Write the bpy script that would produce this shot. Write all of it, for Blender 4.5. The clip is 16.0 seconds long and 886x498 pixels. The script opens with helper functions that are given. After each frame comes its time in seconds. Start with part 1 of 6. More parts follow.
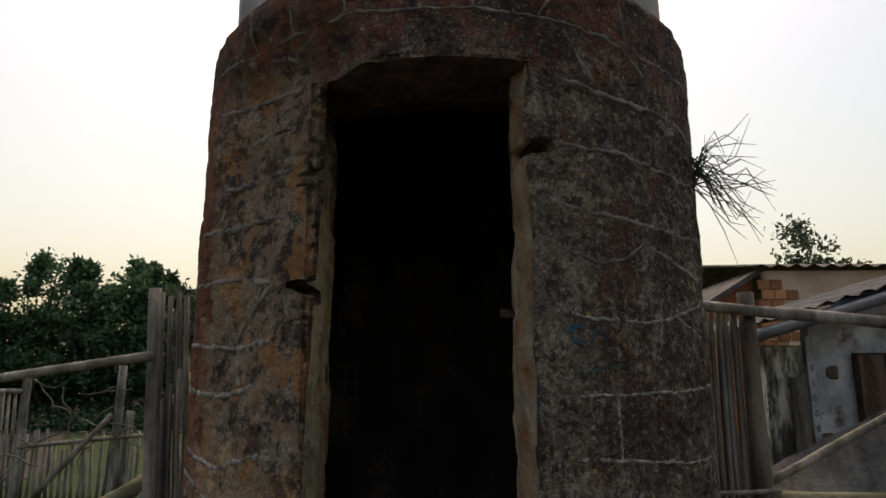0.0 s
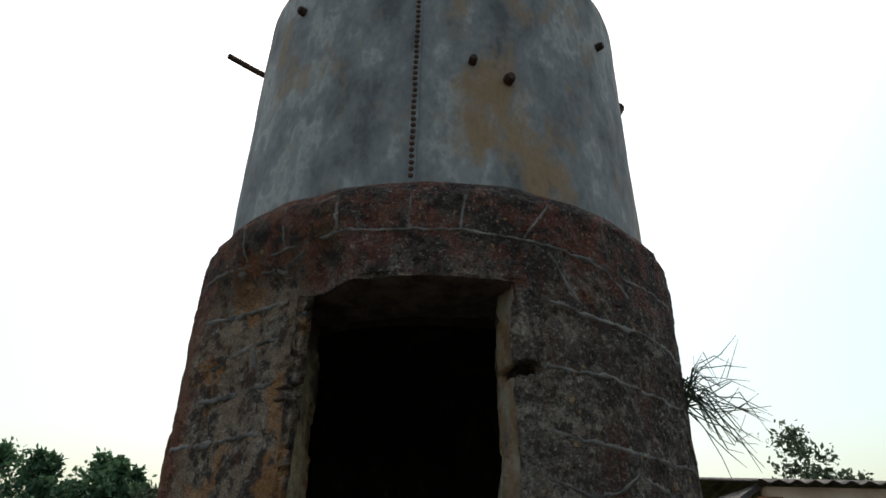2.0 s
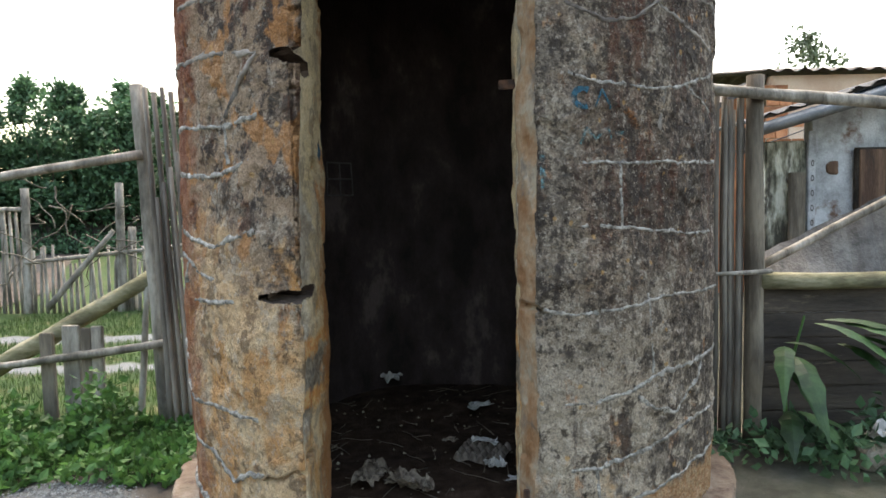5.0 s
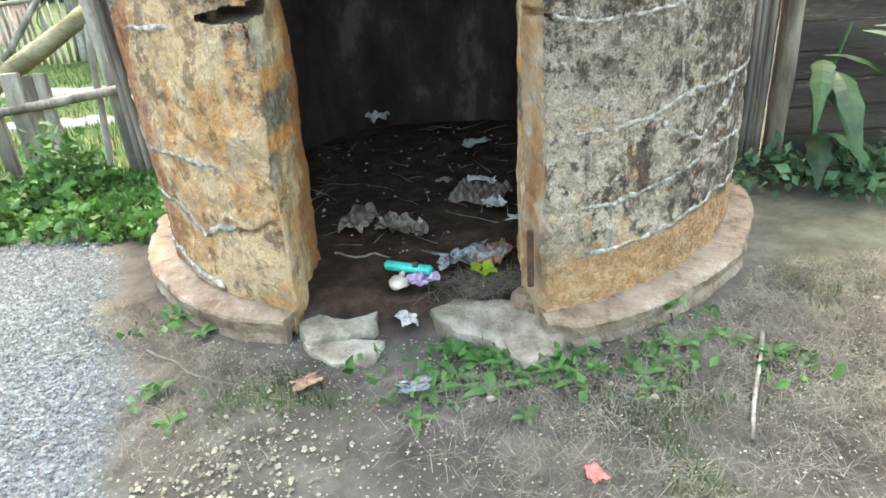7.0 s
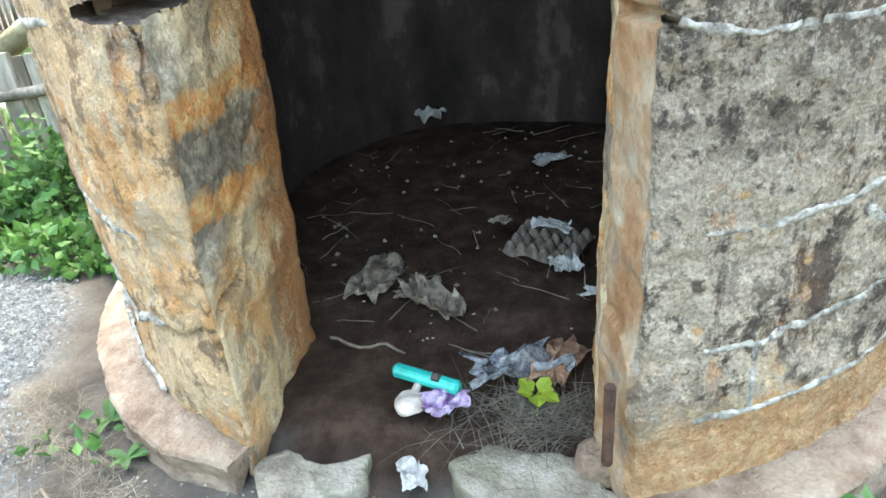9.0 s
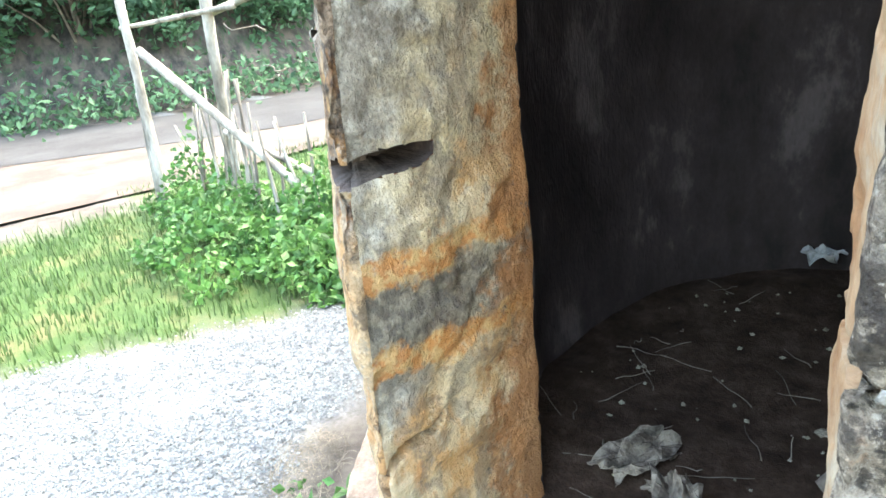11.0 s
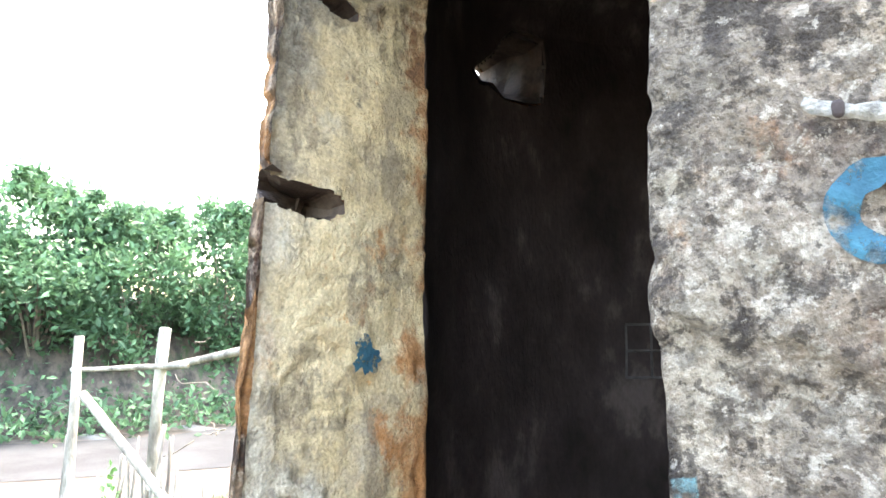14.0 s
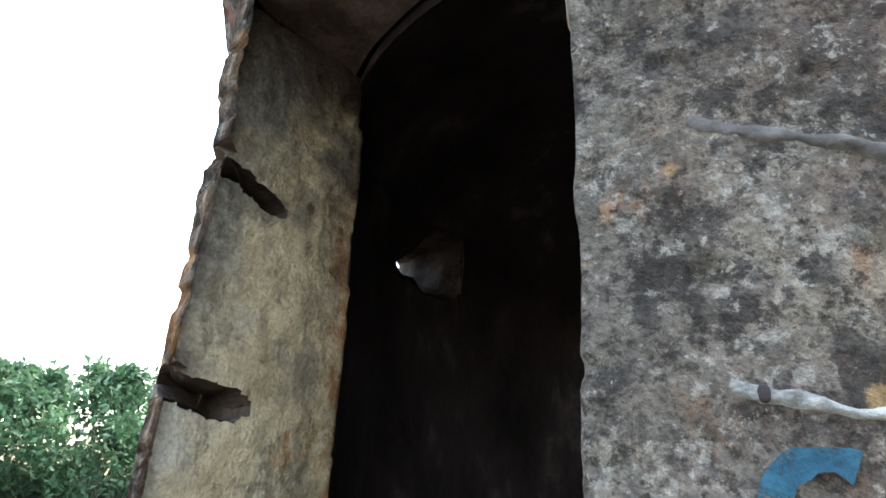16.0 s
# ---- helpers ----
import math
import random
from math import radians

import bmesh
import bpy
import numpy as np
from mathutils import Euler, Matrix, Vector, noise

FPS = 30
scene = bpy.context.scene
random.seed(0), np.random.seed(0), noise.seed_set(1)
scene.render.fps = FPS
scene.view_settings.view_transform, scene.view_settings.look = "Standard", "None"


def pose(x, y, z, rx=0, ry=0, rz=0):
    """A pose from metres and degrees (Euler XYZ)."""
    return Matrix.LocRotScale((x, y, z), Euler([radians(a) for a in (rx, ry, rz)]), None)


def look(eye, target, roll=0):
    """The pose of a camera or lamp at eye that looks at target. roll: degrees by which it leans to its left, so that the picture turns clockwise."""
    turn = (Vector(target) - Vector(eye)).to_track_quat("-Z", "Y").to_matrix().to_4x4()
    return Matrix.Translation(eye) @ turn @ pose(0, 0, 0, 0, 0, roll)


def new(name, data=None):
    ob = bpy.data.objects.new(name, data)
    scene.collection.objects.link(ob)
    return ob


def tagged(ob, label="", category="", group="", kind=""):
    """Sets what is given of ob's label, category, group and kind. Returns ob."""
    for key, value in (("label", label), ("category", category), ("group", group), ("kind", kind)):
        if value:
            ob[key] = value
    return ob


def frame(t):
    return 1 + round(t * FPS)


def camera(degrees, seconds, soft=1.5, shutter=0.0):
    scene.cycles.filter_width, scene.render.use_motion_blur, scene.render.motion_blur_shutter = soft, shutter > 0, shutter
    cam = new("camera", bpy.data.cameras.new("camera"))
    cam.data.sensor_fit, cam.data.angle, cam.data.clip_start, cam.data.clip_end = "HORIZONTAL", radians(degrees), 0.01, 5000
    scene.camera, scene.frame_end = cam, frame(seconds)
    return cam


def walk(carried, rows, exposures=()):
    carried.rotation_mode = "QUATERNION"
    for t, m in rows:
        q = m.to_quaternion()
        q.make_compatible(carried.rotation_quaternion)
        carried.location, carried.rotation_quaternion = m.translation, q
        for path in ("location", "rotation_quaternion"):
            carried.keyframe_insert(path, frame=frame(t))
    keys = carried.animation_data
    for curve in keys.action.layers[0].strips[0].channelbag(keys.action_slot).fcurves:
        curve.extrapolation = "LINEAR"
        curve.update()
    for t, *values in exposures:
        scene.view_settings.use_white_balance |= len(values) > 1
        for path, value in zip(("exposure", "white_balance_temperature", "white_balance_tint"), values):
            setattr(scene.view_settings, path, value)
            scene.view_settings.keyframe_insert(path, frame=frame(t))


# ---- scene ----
# Old round masonry furnace tower with a tall doorway, seen at dusk from its yard.
from math import sin, cos, pi, hypot, atan2, degrees

cam = camera(66.41, 16.0, 1.6)
# seconds, eye, heading to the left, upward tilt, lean to the left
PATH = [
    (0.0, -0.002, -0.130, 1.700, 0.10, 11.20, -0.20),
    (0.5, -0.001, -0.028, 1.698, 0.06, 11.17, -0.23),
    (1.0, 0.000, -0.021, 1.685, -0.01, 10.82, -0.50),
    (1.5, 0.003, -0.051, 1.762, -0.32, 18.10, 0.47),
    (2.0, 0.007, -0.095, 1.821, -0.88, 27.49, 1.04),
    (2.5, 0.016, -0.109, 1.822, -0.86, 28.94, 0.14),
    (3.0, 0.016, -0.083, 1.788, -0.48, 24.37, 0.26),
    (3.5, 0.008, -0.064, 1.731, -0.08, 18.43, -0.02),
    (4.0, 0.005, -0.027, 1.638, 0.14, 9.01, -0.25),
    (4.5, -0.000, 0.003, 1.536, -0.21, 2.04, -1.00),
    (5.0, -0.005, 0.002, 1.484, -0.04, -3.39, -1.10),
    (5.2, -0.004, 0.008, 1.423, -0.74, -6.22, -1.15),
    (7.3, 0.029, 0.545, 1.320, 0.40, -28.92, -4.33),
    (7.5, 0.050, 0.634, 1.304, -0.19, -31.73, -4.71),
    (8.0, 0.065, 0.856, 1.287, 2.91, -33.44, -4.69),
    (8.5, 0.081, 1.177, 1.288, 5.69, -28.88, -4.17),
    (9.0, 0.155, 1.426, 1.298, 9.01, -27.80, -4.63),
    (9.5, 0.292, 1.656, 1.274, 23.40, -27.61, -3.60),
    (10.0, 0.370, 1.869, 1.275, 36.48, -24.11, -2.33),
    (10.2, 0.390, 1.895, 1.304, 41.98, -23.89, -3.20),
    (12.3, 0.611, 1.941, 1.623, 49.63, -14.85, -4.80),
    (12.5, 0.606, 1.949, 1.636, 49.01, -12.69, -4.19),
    (13.0, 0.615, 1.937, 1.685, 46.98, -7.11, -3.04),
    (13.5, 0.616, 1.942, 1.752, 44.58, 0.93, -1.43),
    (14.0, 0.618, 1.944, 1.801, 42.93, 6.60, -0.18),
    (14.5, 0.628, 1.932, 1.859, 40.47, 15.31, -0.01),
    (15.0, 0.634, 1.927, 1.884, 39.18, 18.69, -0.23),
    (15.5, 0.637, 1.927, 1.887, 38.91, 20.13, 0.33),
    (16.0, 0.597, 1.937, 1.873, 35.42, 21.43, 1.85),
]


def aimed(x, y, z, yaw, pitch, roll):
    yaw, pitch = radians(yaw), radians(pitch)
    way = Vector((-sin(yaw) * cos(pitch), cos(yaw) * cos(pitch), sin(pitch)))
    eye = Vector((x, y, z))
    return look(eye, eye + way, roll)


EXPOSURES = [(0.0, 0.25, 8000, 14), (0.5, 0.35, 8000, 14), (1.0, 0.60, 7000, 9), (1.5, 0.60, 6900, 6), (2.5, 0.36, 6800, 2), (3.5, 0.42, 6950, 6), (4.0, 0.45, 7000, 8), (4.5, 0.95, 7300, 9), (5.0, 2.35, 7200, 9), (7.3, 3.5, 7400, 3),
             (9.0, 3.75, 7000, 3), (10.2, 4.05, 6700, 2), (12.3, 4.4, 6850, 11), (13.5, 4.55, 6950, 11), (14.5, 4.55, 6650, 9), (15.0, 4.1, 6500, 8), (15.5, 3.8, 6450, 8), (16.0, 3.3, 6450, 8)]
walk(cam, [(t, aimed(*row)) for t, *row in PATH], EXPOSURES)

# ---- light: hazy evening sky, weak wide sun ----
SUN_UP, SUN_FROM = 64.0, 355.0
world = bpy.data.worlds.new("evening_sky")
scene.world = world
world.use_nodes = True
wn = world.node_tree
sky = wn.nodes.new("ShaderNodeTexSky")
sky.sky_type = "NISHITA"
sky.sun_disc = False
sky.sun_elevation, sky.sun_rotation = radians(SUN_UP), radians(SUN_FROM)
sky.air_density, sky.dust_density, sky.ozone_density = 1.6, 5.0, 1.6
back = wn.nodes["Background"]
back.inputs["Strength"].default_value = 0.15
wn.links.new(sky.outputs[0], back.inputs["Color"])
sun = new("sun", bpy.data.lights.new("sun", "SUN"))
sun.data.energy, sun.data.angle, sun.data.color = 0.15, radians(30), (1.0, 0.93, 0.82)
az, el = radians(SUN_FROM), radians(SUN_UP)
sun.matrix_world = look((0, 0, 20), Vector((0, 0, 20)) - Vector((sin(az) * cos(el), cos(az) * cos(el), sin(el))))


# ---- materials ----
def mat(name, stops, scale=4.0, detail=6.0, rough=0.85, metal=0.0, bump=0.4, fine=60.0, spots=None,
        spot_scale=12.0, spot_at=0.6, stretch=(1, 1, 1), per=None, translucent=0.0, spec=0.3, dist=0.01):
    """A node material: colour stops along a large noise, dark or light spots, grain and relief."""
    m = bpy.data.materials.new(name)
    m.use_nodes = True
    t = m.node_tree
    n, l = t.nodes, t.links
    b = n["Principled BSDF"]
    b.inputs["Roughness"].default_value, b.inputs["Metallic"].default_value = rough, metal
    b.inputs["Specular IOR Level"].default_value = spec
    co = n.new("ShaderNodeTexCoord")
    mp = n.new("ShaderNodeMapping")
    mp.inputs["Scale"].default_value = stretch
    l.new(co.outputs["Object"], mp.inputs[0])
    big = n.new("ShaderNodeTexNoise")
    big.inputs["Scale"].default_value, big.inputs["Detail"].default_value = scale, detail
    big.inputs["Roughness"].default_value = 0.65
    l.new(mp.outputs[0], big.inputs["Vector"])
    ramp = n.new("ShaderNodeValToRGB")
    els = ramp.color_ramp.elements
    while len(els) < len(stops):
        els.new(0.5)
    for e, (p, c) in zip(els, stops):
        e.position, e.color = p, (*c, 1)
    l.new(big.outputs["Fac"], ramp.inputs[0])
    col = ramp.outputs[0]
    if per:
        src = n.new("ShaderNodeObjectInfo" if per == "object" else "ShaderNodeNewGeometry")
        hs = n.new("ShaderNodeHueSaturation")
        mr = n.new("ShaderNodeMapRange")
        mr.inputs["To Min"].default_value, mr.inputs["To Max"].default_value = 0.6, 1.35
        l.new(src.outputs["Random" if per == "object" else "Random Per Island"], mr.inputs[0])
        l.new(mr.outputs[0], hs.inputs["Value"])
        l.new(col, hs.inputs["Color"])
        col = hs.outputs[0]
    if spots:
        sp = n.new("ShaderNodeTexNoise")
        sp.inputs["Scale"].default_value, sp.inputs["Detail"].default_value = spot_scale, 8
        sp.inputs["Roughness"].default_value = 0.7
        l.new(mp.outputs[0], sp.inputs["Vector"])
        sr = n.new("ShaderNodeMapRange")
        sr.inputs["From Min"].default_value, sr.inputs["From Max"].default_value = spot_at - 0.05, spot_at + 0.07
        l.new(sp.outputs["Fac"], sr.inputs[0])
        mx = n.new("ShaderNodeMixRGB")
        mx.inputs[2].default_value = (*spots, 1)
        l.new(sr.outputs[0], mx.inputs[0])
        l.new(col, mx.inputs[1])
        col = mx.outputs[0]
    gr = n.new("ShaderNodeTexNoise")
    gr.inputs["Scale"].default_value, gr.inputs["Detail"].default_value = fine, 4
    l.new(mp.outputs[0], gr.inputs["Vector"])
    gm = n.new("ShaderNodeMapRange")
    gm.inputs["To Min"].default_value, gm.inputs["To Max"].default_value = 0.72, 1.28
    l.new(gr.outputs["Fac"], gm.inputs[0])
    mul = n.new("ShaderNodeMixRGB")
    mul.blend_type = "MULTIPLY"
    mul.inputs[0].default_value = 1.0
    l.new(col, mul.inputs[1])
    l.new(gm.outputs[0], mul.inputs[2])
    l.new(mul.outputs[0], b.inputs["Base Color"])
    if bump:
        bp = n.new("ShaderNodeBump")
        bp.inputs["Strength"].default_value, bp.inputs["Distance"].default_value = bump, dist
        ad = n.new("ShaderNodeMath")
        ad.operation = "ADD"
        l.new(gr.outputs["Fac"], ad.inputs[0])
        l.new(big.outputs["Fac"], ad.inputs[1])
        l.new(ad.outputs[0], bp.inputs["Height"])
        l.new(bp.outputs[0], b.inputs["Normal"])
    if translucent:
        tr = n.new("ShaderNodeBsdfTranslucent")
        ms = n.new("ShaderNodeMixShader")
        ms.inputs[0].default_value = translucent
        l.new(mul.outputs[0], tr.inputs["Color"])
        l.new(b.outputs[0], ms.inputs[1])
        l.new(tr.outputs[0], ms.inputs[2])
        l.new(ms.outputs[0], n["Material Output"].inputs["Surface"])
    return m


def tower_plaster(name, reveal=False):
    """Weathered lime render: grey and pale patches, black lichen, bared ochre clay, rust-red wash."""
    m = bpy.data.materials.new(name)
    m.use_nodes = True
    n, l = m.node_tree.nodes, m.node_tree.links
    b = n["Principled BSDF"]
    b.inputs["Roughness"].default_value = 0.93
    b.inputs["Specular IOR Level"].default_value = 0.2
    co = n.new("ShaderNodeTexCoord")
    xyz = n.new("ShaderNodeSeparateXYZ")
    l.new(co.outputs["Object"], xyz.inputs[0])

    def noise_tex(scale, detail=7, rough=0.68, stretch=None, offset=0.0):
        t = n.new("ShaderNodeTexNoise")
        t.inputs["Scale"].default_value, t.inputs["Detail"].default_value = scale, detail
        t.inputs["Roughness"].default_value = rough
        mp = n.new("ShaderNodeMapping")
        mp.inputs["Location"].default_value = (offset, offset, offset)
        mp.inputs["Scale"].default_value = stretch or (1, 1, 1)
        l.new(co.outputs["Object"], mp.inputs[0])
        l.new(mp.outputs[0], t.inputs["Vector"])
        return t.outputs["Fac"]

    def math_node(op, a, c, clamp=False):
        t = n.new("ShaderNodeMath")
        t.operation, t.use_clamp = op, clamp
        for i, v in enumerate((a, c)):
            if isinstance(v, (int, float)):
                t.inputs[i].default_value = v
            else:
                l.new(v, t.inputs[i])
        return t.outputs[0]

    def step(v, lo, hi, top=1.0):
        t = n.new("ShaderNodeMapRange")
        t.interpolation_type = "SMOOTHSTEP"
        t.inputs["From Min"].default_value, t.inputs["From Max"].default_value = lo, hi
        t.inputs["To Max"].default_value = top
        l.new(v, t.inputs[0])
        return t.outputs[0]

    def blend(a, c, f, mode="MIX"):
        t = n.new("ShaderNodeMixRGB")
        t.blend_type = mode
        for i, v in ((0, f), (1, a), (2, c)):
            if isinstance(v, tuple):
                t.inputs[i].default_value = (*v, 1)
            elif isinstance(v, (int, float)):
                t.inputs[i].default_value = v
            else:
                l.new(v, t.inputs[i])
        return t.outputs[0]

    large = noise_tex(2.3)
    mid = noise_tex(7.0, offset=3.1)
    runs = noise_tex(5.0, stretch=(1.6, 1.6, 0.35), offset=7.7)
    lichen = noise_tex(22.0, 9, 0.72, offset=1.7)
    pale = noise_tex(27.0, 9, 0.72, offset=9.2)
    patch = noise_tex(4.6, 8, 0.66, stretch=(1, 1, 1.5), offset=27.0)
    pit = noise_tex(30.0, 5, 0.6, offset=15.0)
    fleck = noise_tex(110.0, 6, 0.7, stretch=(1.3, 1.3, 0.6), offset=5.5)
    grain = noise_tex(120.0, 5, 0.65)
    ramp = n.new("ShaderNodeValToRGB")
    tones = (((0.40, (0.052, 0.036, 0.029)), (0.49, (0.165, 0.125, 0.098)), (0.60, (0.34, 0.285, 0.225))) if not reveal else
             ((0.36, (0.38, 0.31, 0.215)), (0.5, (0.54, 0.43, 0.265)), (0.64, (0.64, 0.54, 0.37))))
    els = ramp.color_ramp.elements
    els.new(0.5)
    for e, (p, c) in zip(els, tones):
        e.position, e.color = p, (*c, 1)
    l.new(large, ramp.inputs[0])
    col = ramp.outputs[0]
    # paler, less grown-over lime near the foot
    low = math_node("ADD", xyz.outputs[2], math_node("MULTIPLY", math_node("SUBTRACT", large, 0.5), 1.8))
    low = step(low, 1.35, 0.55)
    if not reveal:
        col = blend(col, (0.52, 0.465, 0.38), math_node("MULTIPLY", low, 0.68))
    # bared ochre clay low on the wall, higher on the side of the left jamb
    h = math_node("ADD", math_node("MULTIPLY", xyz.outputs[0], 0.68), xyz.outputs[2])
    h = math_node("ADD", h, math_node("MULTIPLY", math_node("SUBTRACT", mid, 0.5), 1.6))
    h = math_node("ADD", h, math_node("MULTIPLY", math_node("SUBTRACT", large, 0.5), 2.0))
    och = step(h, 0.88, 0.50, 0.92)
    ochre = blend((0.52, 0.27, 0.10), (0.58, 0.44, 0.27), step(math_node("ADD", math_node("MULTIPLY", runs, 0.6), math_node("MULTIPLY", mid, 0.4)), 0.44, 0.54))
    soft = noise_tex(5.0, 5, 0.55, stretch=(1, 1, 0.7), offset=31.0)
    ochre = blend(ochre, blend((0.53, 0.30, 0.125), (0.62, 0.49, 0.32), step(soft, 0.42, 0.54)), 0.75)
    col = blend(col, ochre, och)
    # orange clay showing in bands and spots
    col = blend(col, (0.44, 0.18, 0.05), step(math_node("ADD", math_node("MULTIPLY", runs, 0.5), math_node("MULTIPLY", mid, 0.5)), 0.55, 0.60, 0.55))
    if reveal:
        inward = math_node("SUBTRACT", math_node("ADD", xyz.outputs[1], math_node("MULTIPLY", math_node("SUBTRACT", large, 0.5), 1.1)), math_node("MULTIPLY", xyz.outputs[2], 0.06))
        grey = blend((0.26, 0.235, 0.20), (0.52, 0.475, 0.40), step(math_node("ADD", math_node("MULTIPLY", lichen, 0.5), math_node("MULTIPLY", mid, 0.5)), 0.43, 0.56))
        col = blend(grey, col, step(inward, 2.54, 2.76, 1.0))
        # grey-brown weather stains
        blot = noise_tex(6.0, 9, 0.72, stretch=(1, 1, 0.55), offset=17.0)
        col = blend(col, (0.19, 0.155, 0.12), step(blot, 0.52, 0.58, 0.6))
        col = blend(col, (0.60, 0.50, 0.34), step(blot, 0.45, 0.40, 0.5))
        # dark grey stone course between the clay bands, paler one above the slot
        course = math_node("ADD", xyz.outputs[2], math_node("MULTIPLY", math_node("SUBTRACT", large, 0.5), 0.22))
        course = math_node("MULTIPLY", step(course, 0.70, 0.76), step(course, 0.95, 0.88))
        col = blend(col, blend((0.11, 0.095, 0.08), (0.27, 0.24, 0.19), step(pit, 0.42, 0.58)), math_node("MULTIPLY", course, 0.85))
        col = blend(col, (0.13, 0.115, 0.10), step(patch, 0.54, 0.60, 0.45))
        # two bands of orange clay low across the side
        for zb in (0.93, 0.70):
            dz = math_node("SUBTRACT", math_node("ADD", xyz.outputs[2], math_node("MULTIPLY", math_node("SUBTRACT", mid, 0.5), 0.22)), zb)
            dz = math_node("ADD", dz, math_node("MULTIPLY", math_node("SUBTRACT", large, 0.5), 0.22))
            col = blend(col, blend((0.52, 0.22, 0.06), (0.58, 0.36, 0.15), step(pit, 0.45, 0.58)), step(math_node("ABSOLUTE", dz, 0.0), 0.05, 0.02, 0.85))
        # rust-coloured clay along the inner arris
        arris = math_node("ADD", xyz.outputs[1], math_node("MULTIPLY", math_node("SUBTRACT", mid, 0.5), 0.7))
        arris = math_node("SUBTRACT", arris, math_node("MULTIPLY", xyz.outputs[2], 0.07))
        col = blend(col, (0.34, 0.15, 0.055), step(arris, 2.90, 3.02, 0.85))
        col = blend(col, (0.10, 0.095, 0.09), step(lichen, 0.58, 0.70, 0.7))
        # reveal darkens upward to the lintel: shade put into the colour
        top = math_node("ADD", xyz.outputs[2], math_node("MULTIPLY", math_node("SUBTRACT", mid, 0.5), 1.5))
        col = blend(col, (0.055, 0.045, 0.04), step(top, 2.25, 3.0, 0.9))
    else:
        # broad scabs of cream lime and dark growth
        scab = noise_tex(5.5, 9, 0.72, offset=21.0)
        col = blend(col, (0.36, 0.325, 0.27), step(scab, 0.54, 0.58, 0.55))
        col = blend(col, (0.050, 0.038, 0.032), step(scab, 0.46, 0.42, 0.6))
        # washed, paler lime along the right jamb
        jamb = math_node("ADD", xyz.outputs[0], math_node("MULTIPLY", math_node("SUBTRACT", mid, 0.5), 0.5))
        jamb = math_node("MULTIPLY", step(jamb, 0.66, 0.42), step(xyz.outputs[0], 0.1, 0.2))
        jamb = math_node("MULTIPLY", jamb, step(xyz.outputs[2], 2.9, 2.3))
        jamb = math_node("MULTIPLY", jamb, step(xyz.outputs[1], 3.4, 3.2))
        col = blend(col, (0.38, 0.35, 0.295), math_node("MULTIPLY", jamb, 0.40))
        # flecks of pale lime and black lichen
        col = blend(col, (0.46, 0.435, 0.385), step(math_node("ADD", math_node("MULTIPLY", pale, 0.75), math_node("MULTIPLY", patch, 0.25)), 0.53, 0.58, 0.55))
        grow = math_node("ADD", math_node("SUBTRACT", math_node("MULTIPLY", lichen, 0.75), math_node("MULTIPLY", math_node("SUBTRACT", patch, 0.75), 0.55)), math_node("MULTIPLY", math_node("SUBTRACT", large, 0.5), 0.3))
        col = blend(col, (0.035, 0.03, 0.027), math_node("MULTIPLY", step(math_node("SUBTRACT", grow, math_node("MULTIPLY", low, 0.045)), 0.505, 0.58, 0.82), math_node("SUBTRACT", 1.0, math_node("MULTIPLY", och, 0.75))))
        round_side = math_node("MULTIPLY", step(math_node("ADD", xyz.outputs[0], math_node("MULTIPLY", math_node("SUBTRACT", scab, 0.5), 1.6)), 0.72, 0.95), math_node("SUBTRACT", 1.0, och))
        col = blend(col, (0.045, 0.037, 0.032), math_node("MULTIPLY", math_node("MULTIPLY", round_side, step(grow, 0.45, 0.53)), 0.75))
        wash = math_node("ADD", runs, math_node("MULTIPLY", math_node("SUBTRACT", lichen, 0.5), 0.4))
        col = blend(col, (0.045, 0.038, 0.035), math_node("MULTIPLY", step(wash, 0.53, 0.62, 0.85), math_node("SUBTRACT", 1.0, math_node("MULTIPLY", och, 0.8))))
        stain = noise_tex(4.2, 6, 0.7, stretch=(1.5, 1.5, 0.4), offset=13.3)
        col = blend(col, (0.125, 0.052, 0.032), math_node("MULTIPLY", math_node("MULTIPLY", step(stain, 0.50, 0.60, 0.6), step(xyz.outputs[2], 1.0, 1.7)), math_node("SUBTRACT", 1.0, jamb)))
        # the west pillar has lost more growth: tan and orange clay between the lichen
        pillar = step(math_node("ADD", xyz.outputs[0], math_node("MULTIPLY", math_node("SUBTRACT", mid, 0.5), 0.4)), -0.35, -0.55)
        bare = noise_tex(6.5, 8, 0.7, offset=41.0)
        col = blend(col, (0.40, 0.30, 0.21), math_node("MULTIPLY", math_node("MULTIPLY", pillar, math_node("SUBTRACT", 1.0, och)), step(bare, 0.48, 0.54, 0.6)))
        col = blend(col, (0.46, 0.22, 0.075), math_node("MULTIPLY", math_node("MULTIPLY", pillar, math_node("SUBTRACT", 1.0, och)), step(soft, 0.56, 0.60, 0.6)))
        # red wash on the weather side, sooty red band under the drum
        red = math_node("ADD", xyz.outputs[0], math_node("MULTIPLY", math_node("SUBTRACT", mid, 0.5), 0.5))
        col = blend(col, (0.20, 0.065, 0.03), step(red, -1.05, -1.22, 0.8))
        band = math_node("ADD", xyz.outputs[2], math_node("MULTIPLY", math_node("SUBTRACT", mid, 0.5), 0.7))
        sooty = blend((0.035, 0.025, 0.022), (0.185, 0.06, 0.038), step(math_node("ADD", math_node("MULTIPLY", mid, 0.6), math_node("MULTIPLY", patch, 0.4)), 0.47, 0.55))
        col = blend(col, sooty, step(band, 2.95, 3.2, 0.72))
